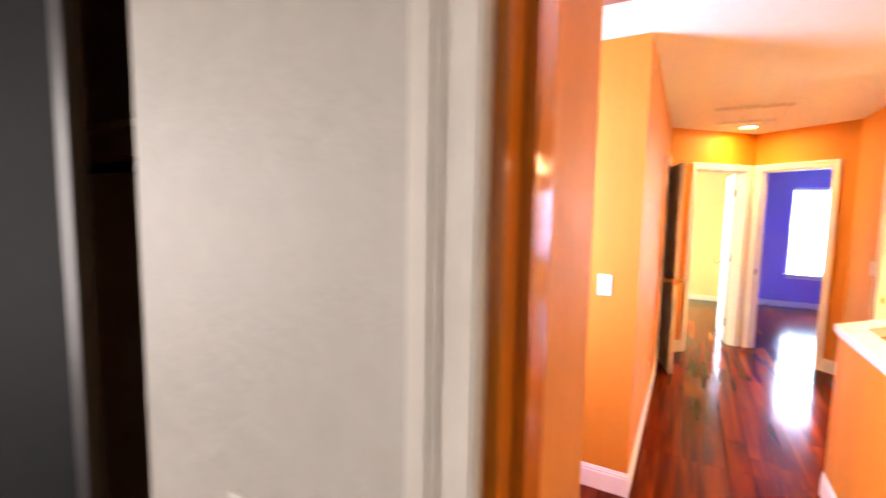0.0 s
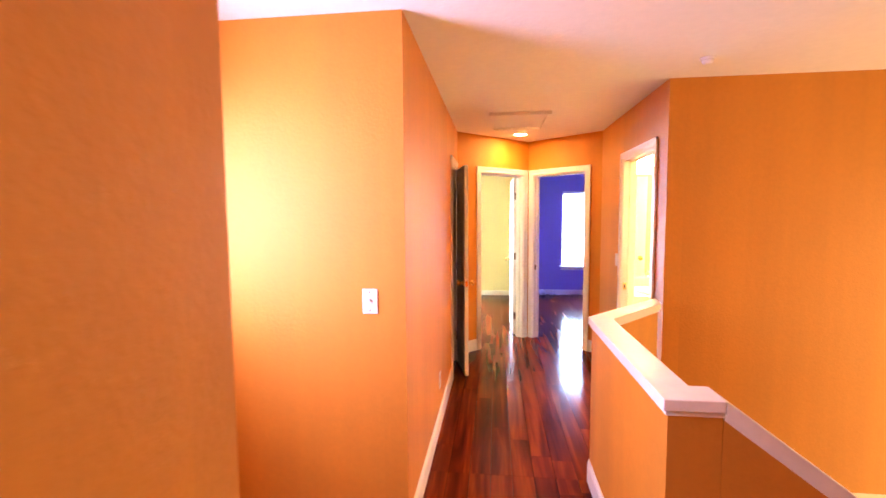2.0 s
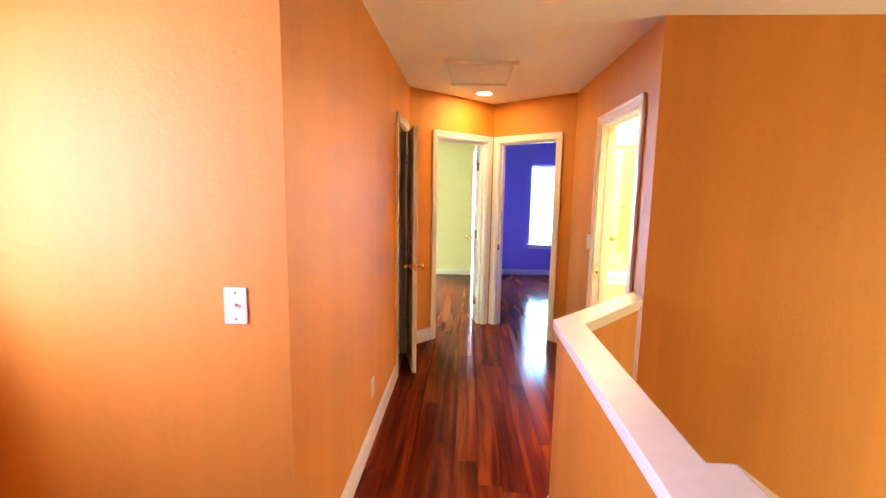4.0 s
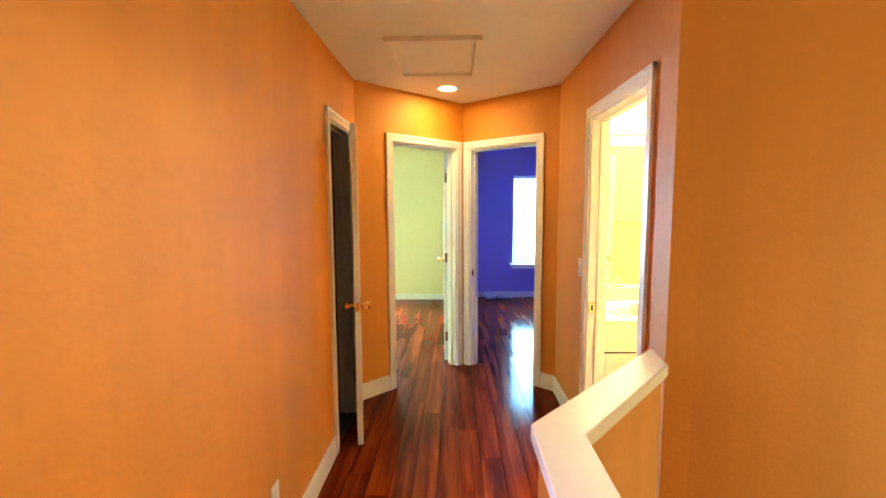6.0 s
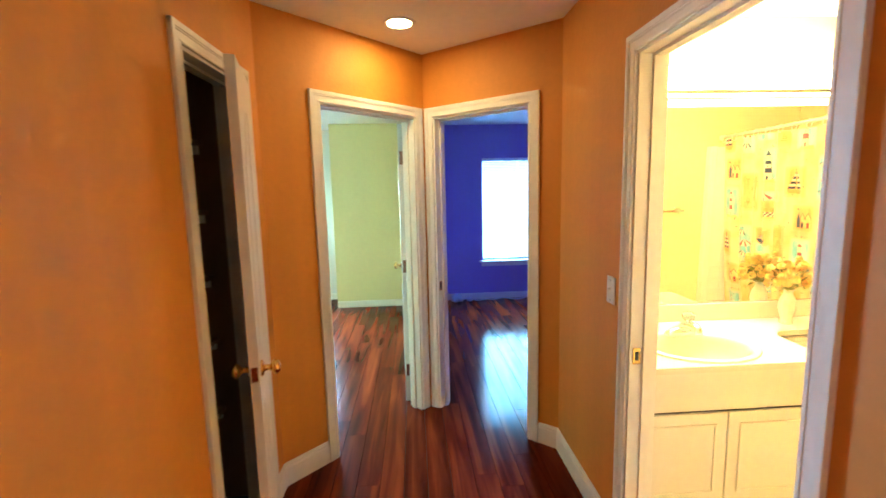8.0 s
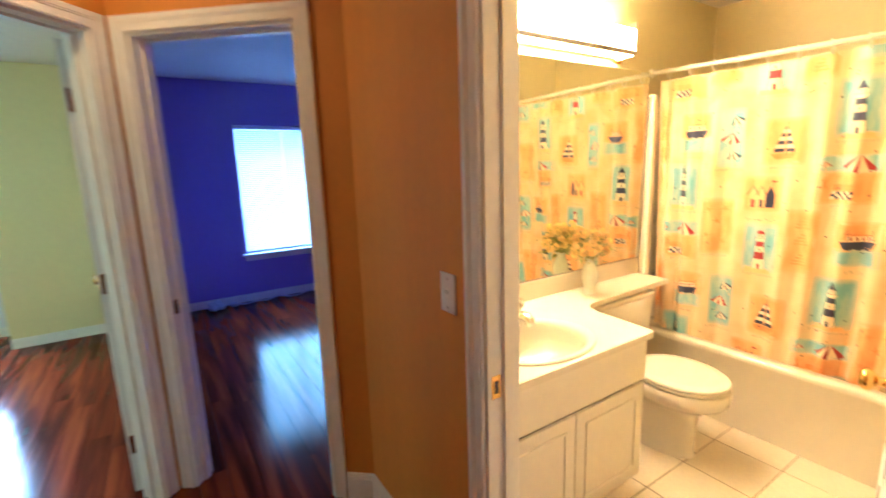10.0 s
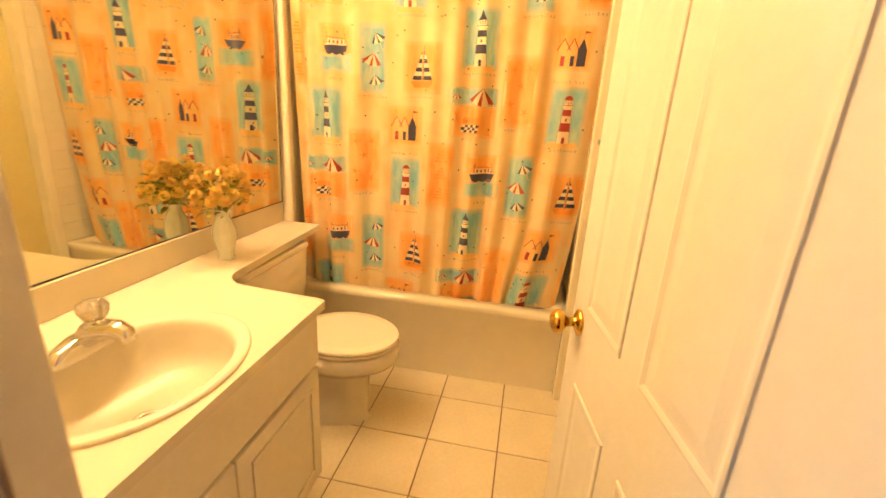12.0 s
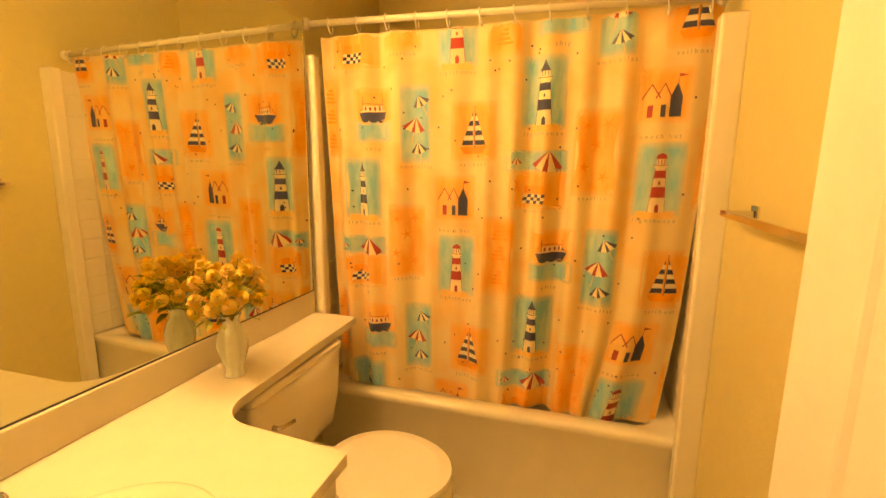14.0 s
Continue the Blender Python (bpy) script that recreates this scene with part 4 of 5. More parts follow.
fc = thing("faucet", pose(2.115, 5.095, 0.785) @ Matrix.Diagonal((1.3, 0.9, 1.25, 1)), "chrome single-lever faucet with a clear acrylic knob", "faucet")
bm = bmesh.new()
loft(bm, [rounded_loop(bm, -0.075, 0.075, -0.026, 0.026, -0.012, 0.025), rounded_loop(bm, -0.075, 0.075, -0.026, 0.026, 0.0, 0.025), rounded_loop(bm, -0.060, 0.060, -0.022, 0.022, 0.014, 0.021),
          rounded_loop(bm, -0.03, 0.03, -0.02, 0.02, 0.026, 0.019)])
part("base", bm, M["chrome"], fc, smooth=True)
part("spout", tube([(0, 0, 0.008), (0, -0.02, 0.028), (0, -0.06, 0.040), (0, -0.11, 0.045), (0, -0.138, 0.039), (0, -0.147, 0.023)], [0.024, 0.023, 0.021, 0.018, 0.016, 0.015], 18), M["chrome"], fc, smooth=True)
part("stem", lathe([(0.019, 0.02), (0.017, 0.05), (0.011, 0.058), (0.011, 0.066)], 20, sy=1.4), M["chrome"], fc, "", pose(0, -0.05, 0), smooth=True)
part("knob", lathe([(0.010, 0.058), (0.017, 0.062), (0.0225, 0.074), (0.0235, 0.086), (0.020, 0.094), (0.012, 0.097), (0.0, 0.0975)], 32, sy=1.4, flute=0.07, nflute=8), M["acrylic"], fc, "clear faceted acrylic knob", pose(0, -0.045, 0))

# ---- mirror ----
mi = thing("mirror", pose(1.667, 5.339, 0.876, 0.8, 0, -0.7), "large frameless wall mirror above the countertop", "mirror")
part("glass", boxes((0.0, -0.006, 0.0, 1.70, -0.001, 1.09)), M["mirror"], mi)
part("bottom_channel", boxes((0.0, -0.0085, -0.0025, 1.702, -0.0062, 0.0005)), M["dark"], mi, "thin dark mirror channel")
part("side_channel", boxes((1.7002, -0.0085, -0.003, 1.703, -0.001, 1.09)), M["nickel"], mi)

# ---- light bar ----
lb = thing("vanity_light", pose(2.42, 5.338, 2.09), "vanity light bar with a lit frosted glass shade", "light fixture")
part("back_plate", boxes((-0.70, -0.03, -0.075, 0.70, 0.0, 0.085), bevel=0.004), M["chrome"], lb)
bm = bmesh.new()
prof = [(-0.031, 0.075), (-0.085, 0.07), (-0.118, 0.045), (-0.128, 0.0), (-0.118, -0.045), (-0.085, -0.068), (-0.031, -0.07)]
a_ = [bm.verts.new((-0.675, y, z)) for y, z in prof]
b_ = [bm.verts.new((0.675, y, z)) for y, z in prof]
for i in range(len(prof) - 1):
    bm.faces.new((a_[i], b_[i], b_[i + 1], a_[i + 1]))
bmesh.ops.recalc_face_normals(bm, faces=bm.faces)
part("shade", bm, M["bulb"], lb, "glowing frosted glass shade", smooth=True)
part("diffuser", boxes((-0.672, -0.118, -0.0745, 0.672, -0.035, -0.0712)), M["diffuser"], lb, "brightly glowing underside")
for x in (-0.688, 0.675):
    part("end_cap", boxes((x, -0.13, -0.08, x + 0.013, -0.002, 0.085), bevel=0.003), M["chrome"], lb, "chrome end cap")
part("bottom_rail", boxes((-0.688, -0.135, -0.078, 0.688, -0.122, -0.056), bevel=0.002), M["chrome"], lb)
for x in (-0.63, 0.63):
    part("finial", lathe([(0.0, 0.0), (0.018, 0.002), (0.022, 0.012), (0.014, 0.024), (0.0, 0.028)], 18), M["brass"], lb, "small brass finial", pose(x, -0.06, -0.086, 180), smooth=True)

# ---- toilet ----
to = thing("toilet", pose(2.975, 5.325, 0), "white two-piece toilet with a closed lid", "toilet")
bm = bmesh.new()
loft(bm, [rounded_loop(bm, -0.225, 0.225, -0.20, -0.015, 0.40, 0.03), rounded_loop(bm, -0.245, 0.250, -0.215, -0.012, 0.52, 0.03), rounded_loop(bm, -0.250, 0.262, -0.22, -0.01, 0.700, 0.03)])
part("tank", bm, M["porcelain"], to, smooth=True)
bm = bmesh.new()
loft(bm, [rounded_loop(bm, -0.251, 0.263, -0.221, -0.008, 0.701, 0.03), rounded_loop(bm, -0.255, 0.267, -0.225, -0.006, 0.705, 0.03), rounded_loop(bm, -0.255, 0.267, -0.225, -0.006, 0.722, 0.03), rounded_loop(bm, -0.245, 0.257, -0.217, -0.012, 0.729, 0.03)])
part("tank_lid", bm, M["porcelain"], to)


def oval(bm, rx, ry, cy, z, n=48, back=1.0):
    """An egg-shaped ring, longer to the front."""
    out = []
    for i in range(n):
        a = 2 * math.pi * i / n
        s = math.sin(a)
        out.append(bm.verts.new((rx * math.cos(a), cy + ry * s * (1.0 if s < 0 else back), z)))
    return out


bm = bmesh.new()
loft(bm, [oval(bm, 0.108, 0.205, -0.42, 0.0), oval(bm, 0.106, 0.20, -0.42, 0.018), oval(bm, 0.098, 0.192, -0.425, 0.03), oval(bm, 0.096, 0.19, -0.43, 0.15), oval(bm, 0.099, 0.192, -0.435, 0.22),
          oval(bm, 0.125, 0.208, -0.46, 0.265), oval(bm, 0.170, 0.238, -0.50, 0.302), oval(bm, 0.183, 0.248, -0.507, 0.325), oval(bm, 0.185, 0.25, -0.507, 0.375), oval(bm, 0.175, 0.24, -0.507, 0.385)])
part("bowl", bm, M["porcelain"], to, smooth=True)
part("bowl_neck", boxes((-0.09, -0.36, 0.20, 0.09, -0.02, 0.395), bevel=0.03), M["porcelain"], to)
bm = bmesh.new()
loft(bm, [oval(bm, 0.182, 0.235, -0.51, 0.387, back=0.85), oval(bm, 0.188, 0.241, -0.51, 0.394, back=0.85), oval(bm, 0.186, 0.239, -0.51, 0.404, back=0.85)])
part("seat", bm, M["porcelain"], to)
bm = bmesh.new()
loft(bm, [oval(bm, 0.184, 0.237, -0.51, 0.406, back=0.85), oval(bm, 0.19, 0.243, -0.51, 0.413, back=0.85), oval(bm, 0.186, 0.239, -0.51, 0.422, back=0.85), oval(bm, 0.15, 0.20, -0.51, 0.428, back=0.85)])
part("lid", bm, M["porcelain"], to, "closed white toilet lid")
part("flush_lever", tube([(-0.17, -0.225, 0.60), (-0.17, -0.245, 0.60), (-0.15, -0.25, 0.597), (-0.10, -0.25, 0.588)], [0.009, 0.008, 0.006, 0.007], 10), M["nickel"], to, "small metal flush lever", smooth=True)

# ---- towel bar ----
tb = thing("towel_bar", pose(2.82, 3.79, 1.282), "square chrome towel bar on the cream wall", "towel bar")
part("bar", boxes((-0.33, 0.068, -0.009, 0.29, 0.078, 0.009), bevel=0.0015), M["chrome"], tb)
for x in (-0.30, 0.268):
    ps = part("bracket", boxes((x - 0.009, 0.008, -0.009, x + 0.009, 0.068, 0.009), bevel=0.0015), M["chrome"], tb)
    part("wall_plate", boxes((x - 0.022, 0.0005, -0.022, x + 0.022, 0.008, 0.022), bevel=0.002), M["chrome"], ps)

# ---- vase with flowers ----
vs = thing("flower_vase", pose(2.79, 5.215, 0.77), "pale green fluted ceramic vase of yellow-orange roses", "vase")
part("vase_body", lathe([(0.030, 0.0), (0.032, 0.004), (0.027, 0.016), (0.028, 0.03), (0.037, 0.06), (0.044, 0.09), (0.043, 0.115), (0.034, 0.145), (0.024, 0.165), (0.022, 0.178), (0.030, 0.192), (0.032, 0.195),
                         (0.028, 0.193), (0.018, 0.178), (0.018, 0.15)], 40, flute=0.05, nflute=9), M["vase"], vs, smooth=True)
rf = random.Random(11)
heads = []
for i in range(38):
    for _ in range(30):
        a, e = rf.uniform(0, 2 * math.pi), rf.uniform(0.1, 1.0)
        d = Vector((math.cos(a) * math.cos(e) * 0.115, math.sin(a) * math.cos(e) * 0.085, 0.225 + math.sin(e) * 0.14))
        d *= rf.uniform(0.9, 1.04)
        if d.y < 0.078 and all((d - q).length > 0.032 for q in heads):
            heads.append(d)
            break


def rose(scale, seed):
    """A rose head of overlapping curled petals."""
    rr = random.Random(seed)
    bm = bmesh.new()
    for ring, (n, rad, up, tilt) in enumerate(((3, 0.004, 0.009, 52), (5, 0.008, 0.006, 34), (6, 0.0125, 0.002, 14), (7, 0.016, -0.003, -8))):
        for k in range(n):
            a = 2 * math.pi * (k + 0.5 * ring) / n + rr.uniform(-0.2, 0.2)
            mm = Matrix.Rotation(a, 4, "Z") @ Matrix.Translation((rad * 0.5, 0, up)) @ Matrix.Rotation(-radians(tilt + rr.uniform(-10, 10)), 4, "Y")
            w, l = 0.0105 + 0.001 * ring, 0.013
            grid = [[bm.verts.new(mm @ (Vector((u * l, (v * w * (1 - 0.35 * u * u)), 0.004 * v * v + 0.0035 * u * u - 0.004 * u)) * scale)) for v in (-1, -0.4, 0.4, 1)] for u in (0, 0.5, 1.0)]
            for i_ in range(2):
                for j_ in range(3):
                    bm.faces.new((grid[i_][j_], grid[i_ + 1][j_], grid[i_ + 1][j_ + 1], grid[i_][j_ + 1]))
    return bm


rose_meshes = [mesh_of("rose", rose(s, i), M["petal"]) for i, s in enumerate((0.88, 1.0, 1.14))]
for me in rose_meshes:
    for p in me.polygons:
        p.use_smooth = True
for i, d in enumerate(heads):
    ob = new("rose", rose_meshes[i % 3])
    ob.parent = vs
    ob.matrix_basis = Matrix.Translation(d) @ (d - Vector((0, 0, 0.17))).to_track_quat("Z", "Y").to_matrix().to_4x4() @ Matrix.Rotation(i, 4, "Z")
bm = bmesh.new()
for d in heads:
    b2 = tube([(d.x * 0.08, d.y * 0.08, 0.17), (d.x * 0.35, d.y * 0.35, 0.17 + (d.z - 0.17) * 0.5), (d.x, d.y, d.z - 0.004)], 0.0014, 5)
    me = bpy.data.meshes.new("tmp")
    b2.to_mesh(me)
    b2.free()
    bm.from_mesh(me)
    bpy.data.meshes.remove(me)
part("stems", bm, M["leaf"], vs, "thin green stems")
bm = bmesh.new()
v = [bm.verts.new(p) for p in ((0, 0, 0), (0.012, -0.008, 0.003), (0.026, -0.007, 0.002), (0.04, 0, -0.004), (0.026, 0.007, 0.002), (0.012, 0.008, 0.003), (0.013, 0, 0.0), (0.027, 0, -0.001))]
for f in ((0, 1, 6), (0, 6, 5), (1, 2, 7, 6), (6, 7, 4, 5), (2, 3, 7), (7, 3, 4)):
    bm.faces.new([v[i] for i in f])
leaf_mesh = mesh_of("leaf", bm, M["leaf"])
for i in range(64):
    a, e = rf.uniform(0, 2 * math.pi), rf.uniform(-0.3, 1.1)
    rad = rf.uniform(0.35, 0.98)
    d = Vector((math.cos(a) * math.cos(e) * 0.11 * rad, math.sin(a) * math.cos(e) * 0.08 * rad, 0.215 + math.sin(e) * 0.13 * rad))
    ob = new("leaf", leaf_mesh)
    ob.parent = vs
    ob.matrix_basis = Matrix.Translation(d) @ Euler((rf.uniform(-0.6, 0.6), rf.uniform(-0.6, 0.3), a + rf.uniform(-0.6, 0.6))).to_matrix().to_4x4() @ Matrix.Diagonal((rf.uniform(0.9, 1.5),) * 3 + (1,))

# ---- shower curtain ----
CU_W, CU_TOP, CU_BOT = 1.44, 1.915, 0.405


def cloth(u, v, off=0.0):
    """A place on the hanging curtain: u metres from its mirror end, v metres above the floor; off: out towards the room."""
    k = (CU_TOP - v) / (CU_TOP - CU_BOT)
    amp = (0.007 + 0.009 * min(1, k * 3)) * (0.75 + 0.45 * math.sin(u * 7.3 + 0.8))
    w = amp * math.sin(2 * math.pi * u / 0.118 + 0.5 * math.sin(u * 9)) + 0.016 * (0.35 + k) * math.sin(u * 12.5 + 1.3 + 0.8 * k) + 0.006 * math.sin(u * 31 + 3 * k)
    dw = amp * math.cos(2 * math.pi * u / 0.118) * 53 * 0.6
    y = 5.262 - u - 0.004 * math.sin(u * 60) * k + 0.015 * k * (u / CU_W) * 4 * k
    b = min(1, max(0, (k - 0.68) / 0.32))
    sweep = math.exp(-((u - 1.27) / 0.13) ** 2) * b * b * (2 - b)
    y += 0.07 * sweep
    w += 0.014 * sweep * math.sin(u * 42 + 0.6)
    x = 3.428 + 0.055 * k + w + 0.03 * u / CU_W
    n = Vector((-1, -dw * 0.6, 0)).normalized()
    return Vector((x, y, v - 0.02 * math.sin(u / CU_W * math.pi) * (1 - k) * 0.3)) + n * off


curtain = thing("shower_curtain", pose(0, 0, 0), "beach-print fabric shower curtain in orange, cream and teal", "shower curtain")


def fabric(name, colour, var=0.12, per=0.0, scale=25):
    m = mat(name, colour, 0.75, grain=var, scale=scale, stain=var * 0.6, bump=0.08, bscale=400, sheen=0.2)
    return m


F = {"cloth": fabric("cream_fabric", (0.80, 0.63, 0.38), 0.05), "orange": fabric("orange_print", (0.84, 0.47, 0.18), 0.08), "teal": fabric("teal_print", (0.26, 0.50, 0.56), 0.12),
     "navy": fabric("navy_print", (0.02, 0.025, 0.07), 0.1), "red": fabric("red_print", (0.30, 0.025, 0.03), 0.1), "white": fabric("pale_print", (0.84, 0.72, 0.52), 0.04),
     "rust": fabric("rust_print", (0.82, 0.31, 0.08), 0.12), "ink": fabric("grey_ink_print", (0.36, 0.29, 0.20), 0.1), "sand": fabric("sand_print", (0.84, 0.52, 0.22), 0.08)}


def dyed(nt):
    """The cloth's own uneven cream-to-orange dye."""
    n = nt.nodes.new("ShaderNodeTexNoise")
    n.inputs["Scale"].default_value, n.inputs["Detail"].default_value = 7.0, 2
    tc = nt.nodes.new("ShaderNodeTexCoord")
    nt.links.new(tc.outputs["Object"], n.inputs["Vector"])
    r = nt.nodes.new("ShaderNodeValToRGB")
    r.color_ramp.elements[0].position, r.color_ramp.elements[0].color = 0.42, (0.80, 0.63, 0.37, 1)
    r.color_ramp.elements[1].position, r.color_ramp.elements[1].color = 0.72, (0.81, 0.50, 0.22, 1)
    nt.links.new(n.outputs[0], r.inputs[0])
    return r.outputs[0]


cn = F["cloth"].node_tree
cn.links.new(dyed(cn), cn.nodes["Principled BSDF"].inputs["Base Color"])


def brushed(m, deep, pale):
    """Upright brush strokes of a deeper and a paler shade."""
    nt = m.node_tree
    tc = nt.nodes.new("ShaderNodeTexCoord")
    mp = nt.nodes.new("ShaderNodeMapping")
    mp.inputs["Scale"].default_value = (1, 26, 8)
    nt.links.new(tc.outputs["Object"], mp.inputs["Vector"])
    n = nt.nodes.new("ShaderNodeTexNoise")
    n.inputs["Scale"].default_value, n.inputs["Detail"].default_value = 1.0, 3
    nt.links.new(mp.outputs[0], n.inputs["Vector"])
    r = nt.nodes.new("ShaderNodeValToRGB")
    r.color_ramp.elements[0].position, r.color_ramp.elements[0].color = 0.36, (*deep, 1)
    r.color_ramp.elements[1].position, r.color_ramp.elements[1].color = 0.66, (*pale, 1)
    nt.links.new(n.outputs[0], r.inputs[0])
    nt.links.new(r.outputs[0], nt.nodes["Principled BSDF"].inputs["Base Color"])


brushed(F["teal"], (0.17, 0.42, 0.52), (0.44, 0.56, 0.48))
brushed(F["orange"], (0.83, 0.36, 0.11), (0.86, 0.50, 0.20))


def bleeding(m):
    """Lets a printed colour fade into the dyed cloth where its outline bleeds."""
    nt = m.node_tree
    at = nt.nodes.new("ShaderNodeAttribute")
    at.attribute_name = "bleed"
    b = nt.nodes["Principled BSDF"]
    ink = b.inputs["Base Color"].links[0].from_socket
    mix = nt.nodes.new("ShaderNodeMix")
    mix.data_type = "RGBA"
    nt.links.new(at.outputs["Fac"], mix.inputs["Factor"])
    nt.links.new(dyed(nt), mix.inputs[6])
    nt.links.new(ink, mix.inputs[7])
    nt.links.new(mix.outputs[2], b.inputs["Base Color"])


for c in ("orange", "teal"):
    bleeding(F[c])

bm = bmesh.new()
NU, NV = 480, 60
rows = [[bm.verts.new(cloth(CU_W * i / NU, CU_BOT + (CU_TOP - CU_BOT) * j / NV)) for i in range(NU + 1)] for j in range(NV + 1)]
for j in range(NV):
    for i in range(NU):
        bm.faces.new((rows[j][i], rows[j + 1][i], rows[j + 1][i + 1], rows[j][i + 1]))
cl = part("cloth", bm, F["cloth"], curtain, smooth=True)

LAYER = {"orange": 0.0008, "teal": 0.0010, "sand": 0.0013, "ink": 0.0012, "white": 0.0015, "rust": 0.0017, "navy": 0.0019, "red": 0.0021}


class Print:
    """Collects flat printed shapes, cut fine enough to follow the folds, by colour."""

    def __init__(self):
        self.b, self.a = {}, {}

    def poly(self, colour, pts):
        bm = bmesh.new()
        f = bm.faces.new([bm.verts.new((x, y, 0)) for x, y in pts])
        bmesh.ops.triangulate(bm, faces=[f])
        for _ in range(6):
            long = [e for e in bm.edges if e.calc_length() > 0.009]
            if not long:
                break
            bmesh.ops.subdivide_edges(bm, edges=long, cuts=1)
            bmesh.ops.triangulate(bm, faces=[f for f in bm.faces if len(f.verts) > 3])
        self.add(colour, [v.co.to_2d() for v in bm.verts], [[v.index for v in f.verts] for f in (bm.verts.index_update(), bm.faces)[1]])
        bm.free()

    def add(self, colour, pts, faces):
        vs, fs = self.b.setdefault(colour, ([], []))
        base = len(vs)
        vs.extend(pts)
        fs.extend([[base + i for i in f] for f in faces])

    def rect(self, colour, x, y, w, h, wob=0.0, seed=0):
        """A soft-cornered, hand-painted patch about its centre."""
        pts = []
        n = 72 if w > 0.1 else 20
        for i in range(n):
            a = 2 * math.pi * i / n
            c, s = math.cos(a), math.sin(a)
            k = (abs(c) ** 16 + abs(s) ** 16) ** (-1 / 16)
            q = 1 + 0.3 * wob * noise.noise(Vector((c * 2.2 + seed * 3.7, s * 2.2, seed)))
            pts.append((x + c * k * w / 2 * q, y + s * k * h / 2 * q))
        if colour in ("orange", "teal") and w > 0.1:
            self.soft(colour, x, y, pts)
        else:
            self.poly(colour, pts)

    def soft(self, colour, x, y, edge):
        """A patch whose colour bleeds out over its outline."""
        n = len(edge)
        verts, alpha, faces = [(x, y)], [1.0], []
        far = max(math.hypot(a - x, b - y) for a, b in edge)
        k = max(4, int(far / 0.008))
        steps = [(i / k, 1.0) for i in range(1, k)] + [(1.0, 0.5), (1.0 + 0.012 / far, 0.0)]
        for q, al in steps:
            for a, b in edge:
                r = math.hypot(a - x, b - y)
                d = 1 - 0.016 / r if al == 1.0 else 1.0
                verts.append((x + (a - x) * q * d, y + (b - y) * q * d))
                alpha.append(al)
        for i in range(n):
            faces.append([0, 1 + i, 1 + (i + 1) % n])
        for s_ in range(len(steps) - 1):
            for i in range(n):
                j = (i + 1) % n
                faces.append([1 + s_ * n + i, 1 + (s_ + 1) * n + i, 1 + (s_ + 1) * n + j, 1 + s_ * n + j])
        base = len(self.b.get(colour, ([], []))[0])
        self.add(colour, verts, faces)
        for i, al in enumerate(alpha):
            if al < 1:
                self.a[colour, base + i] = al


def turn(pts, a, cx, cy):
    c, s = math.cos(a), math.sin(a)
    return [(cx + (x - cx) * c - (y - cy) * s, cy + (x - cx) * s + (y - cy) * c) for x, y in pts]


def m_ship(p, x, y, s):
    p.rect("orange", x, y + 0.045, 0.165, 0.13, 0.12, s)
    p.rect("teal", x, y - 0.055, 0.165, 0.075, 0.15, s + 1)
    hull = [(x - 0.058, y + 0.018), (x + 0.062, y + 0.022)]
    for k in range(13):  # wavy waterline, drawn from the bow back to the stern
        f = k / 12
        hull.append((x + 0.046 - 0.086 * f, y - 0.014 - 0.007 * abs(math.sin(3 * math.pi * f))))
    p.poly("navy", hull)
    p.poly("white", [(x - 0.052, y + 0.0195), (x + 0.056, y + 0.0235), (x + 0.041, y + 0.029), (x + 0.041, y + 0.046), (x - 0.034, y + 0.044), (x - 0.034, y + 0.027)])
    for dx, h in ((-0.022, 0.014), (-0.006, 0.012), (0.01, 0.014), (0.027, 0.018)):
        p.poly("red", [(x + dx - 0.0034, y + 0.027), (x + dx + 0.0034, y + 0.027), (x + dx + 0.0034, y + 0.027 + h), (x + dx - 0.0034, y + 0.027 + h)])
    for dx in (-0.033, 0.040):
        p.poly("navy", [(x + dx - 0.001, y + 0.024), (x + dx + 0.001, y + 0.024), (x + dx + 0.001, y + 0.072), (x + dx - 0.001, y + 0.072)])
    for x0, y0, x1, y1 in ((-0.056, 0.019, -0.033, 0.062), (0.060, 0.023, 0.040, 0.070), (-0.033, 0.052, 0.040, 0.050)):
        p.poly("red", [(x + x0, y + y0), (x + x1, y + y1), (x + x1, y + y1 + 0.002), (x + x0, y + y0 + 0.002)])


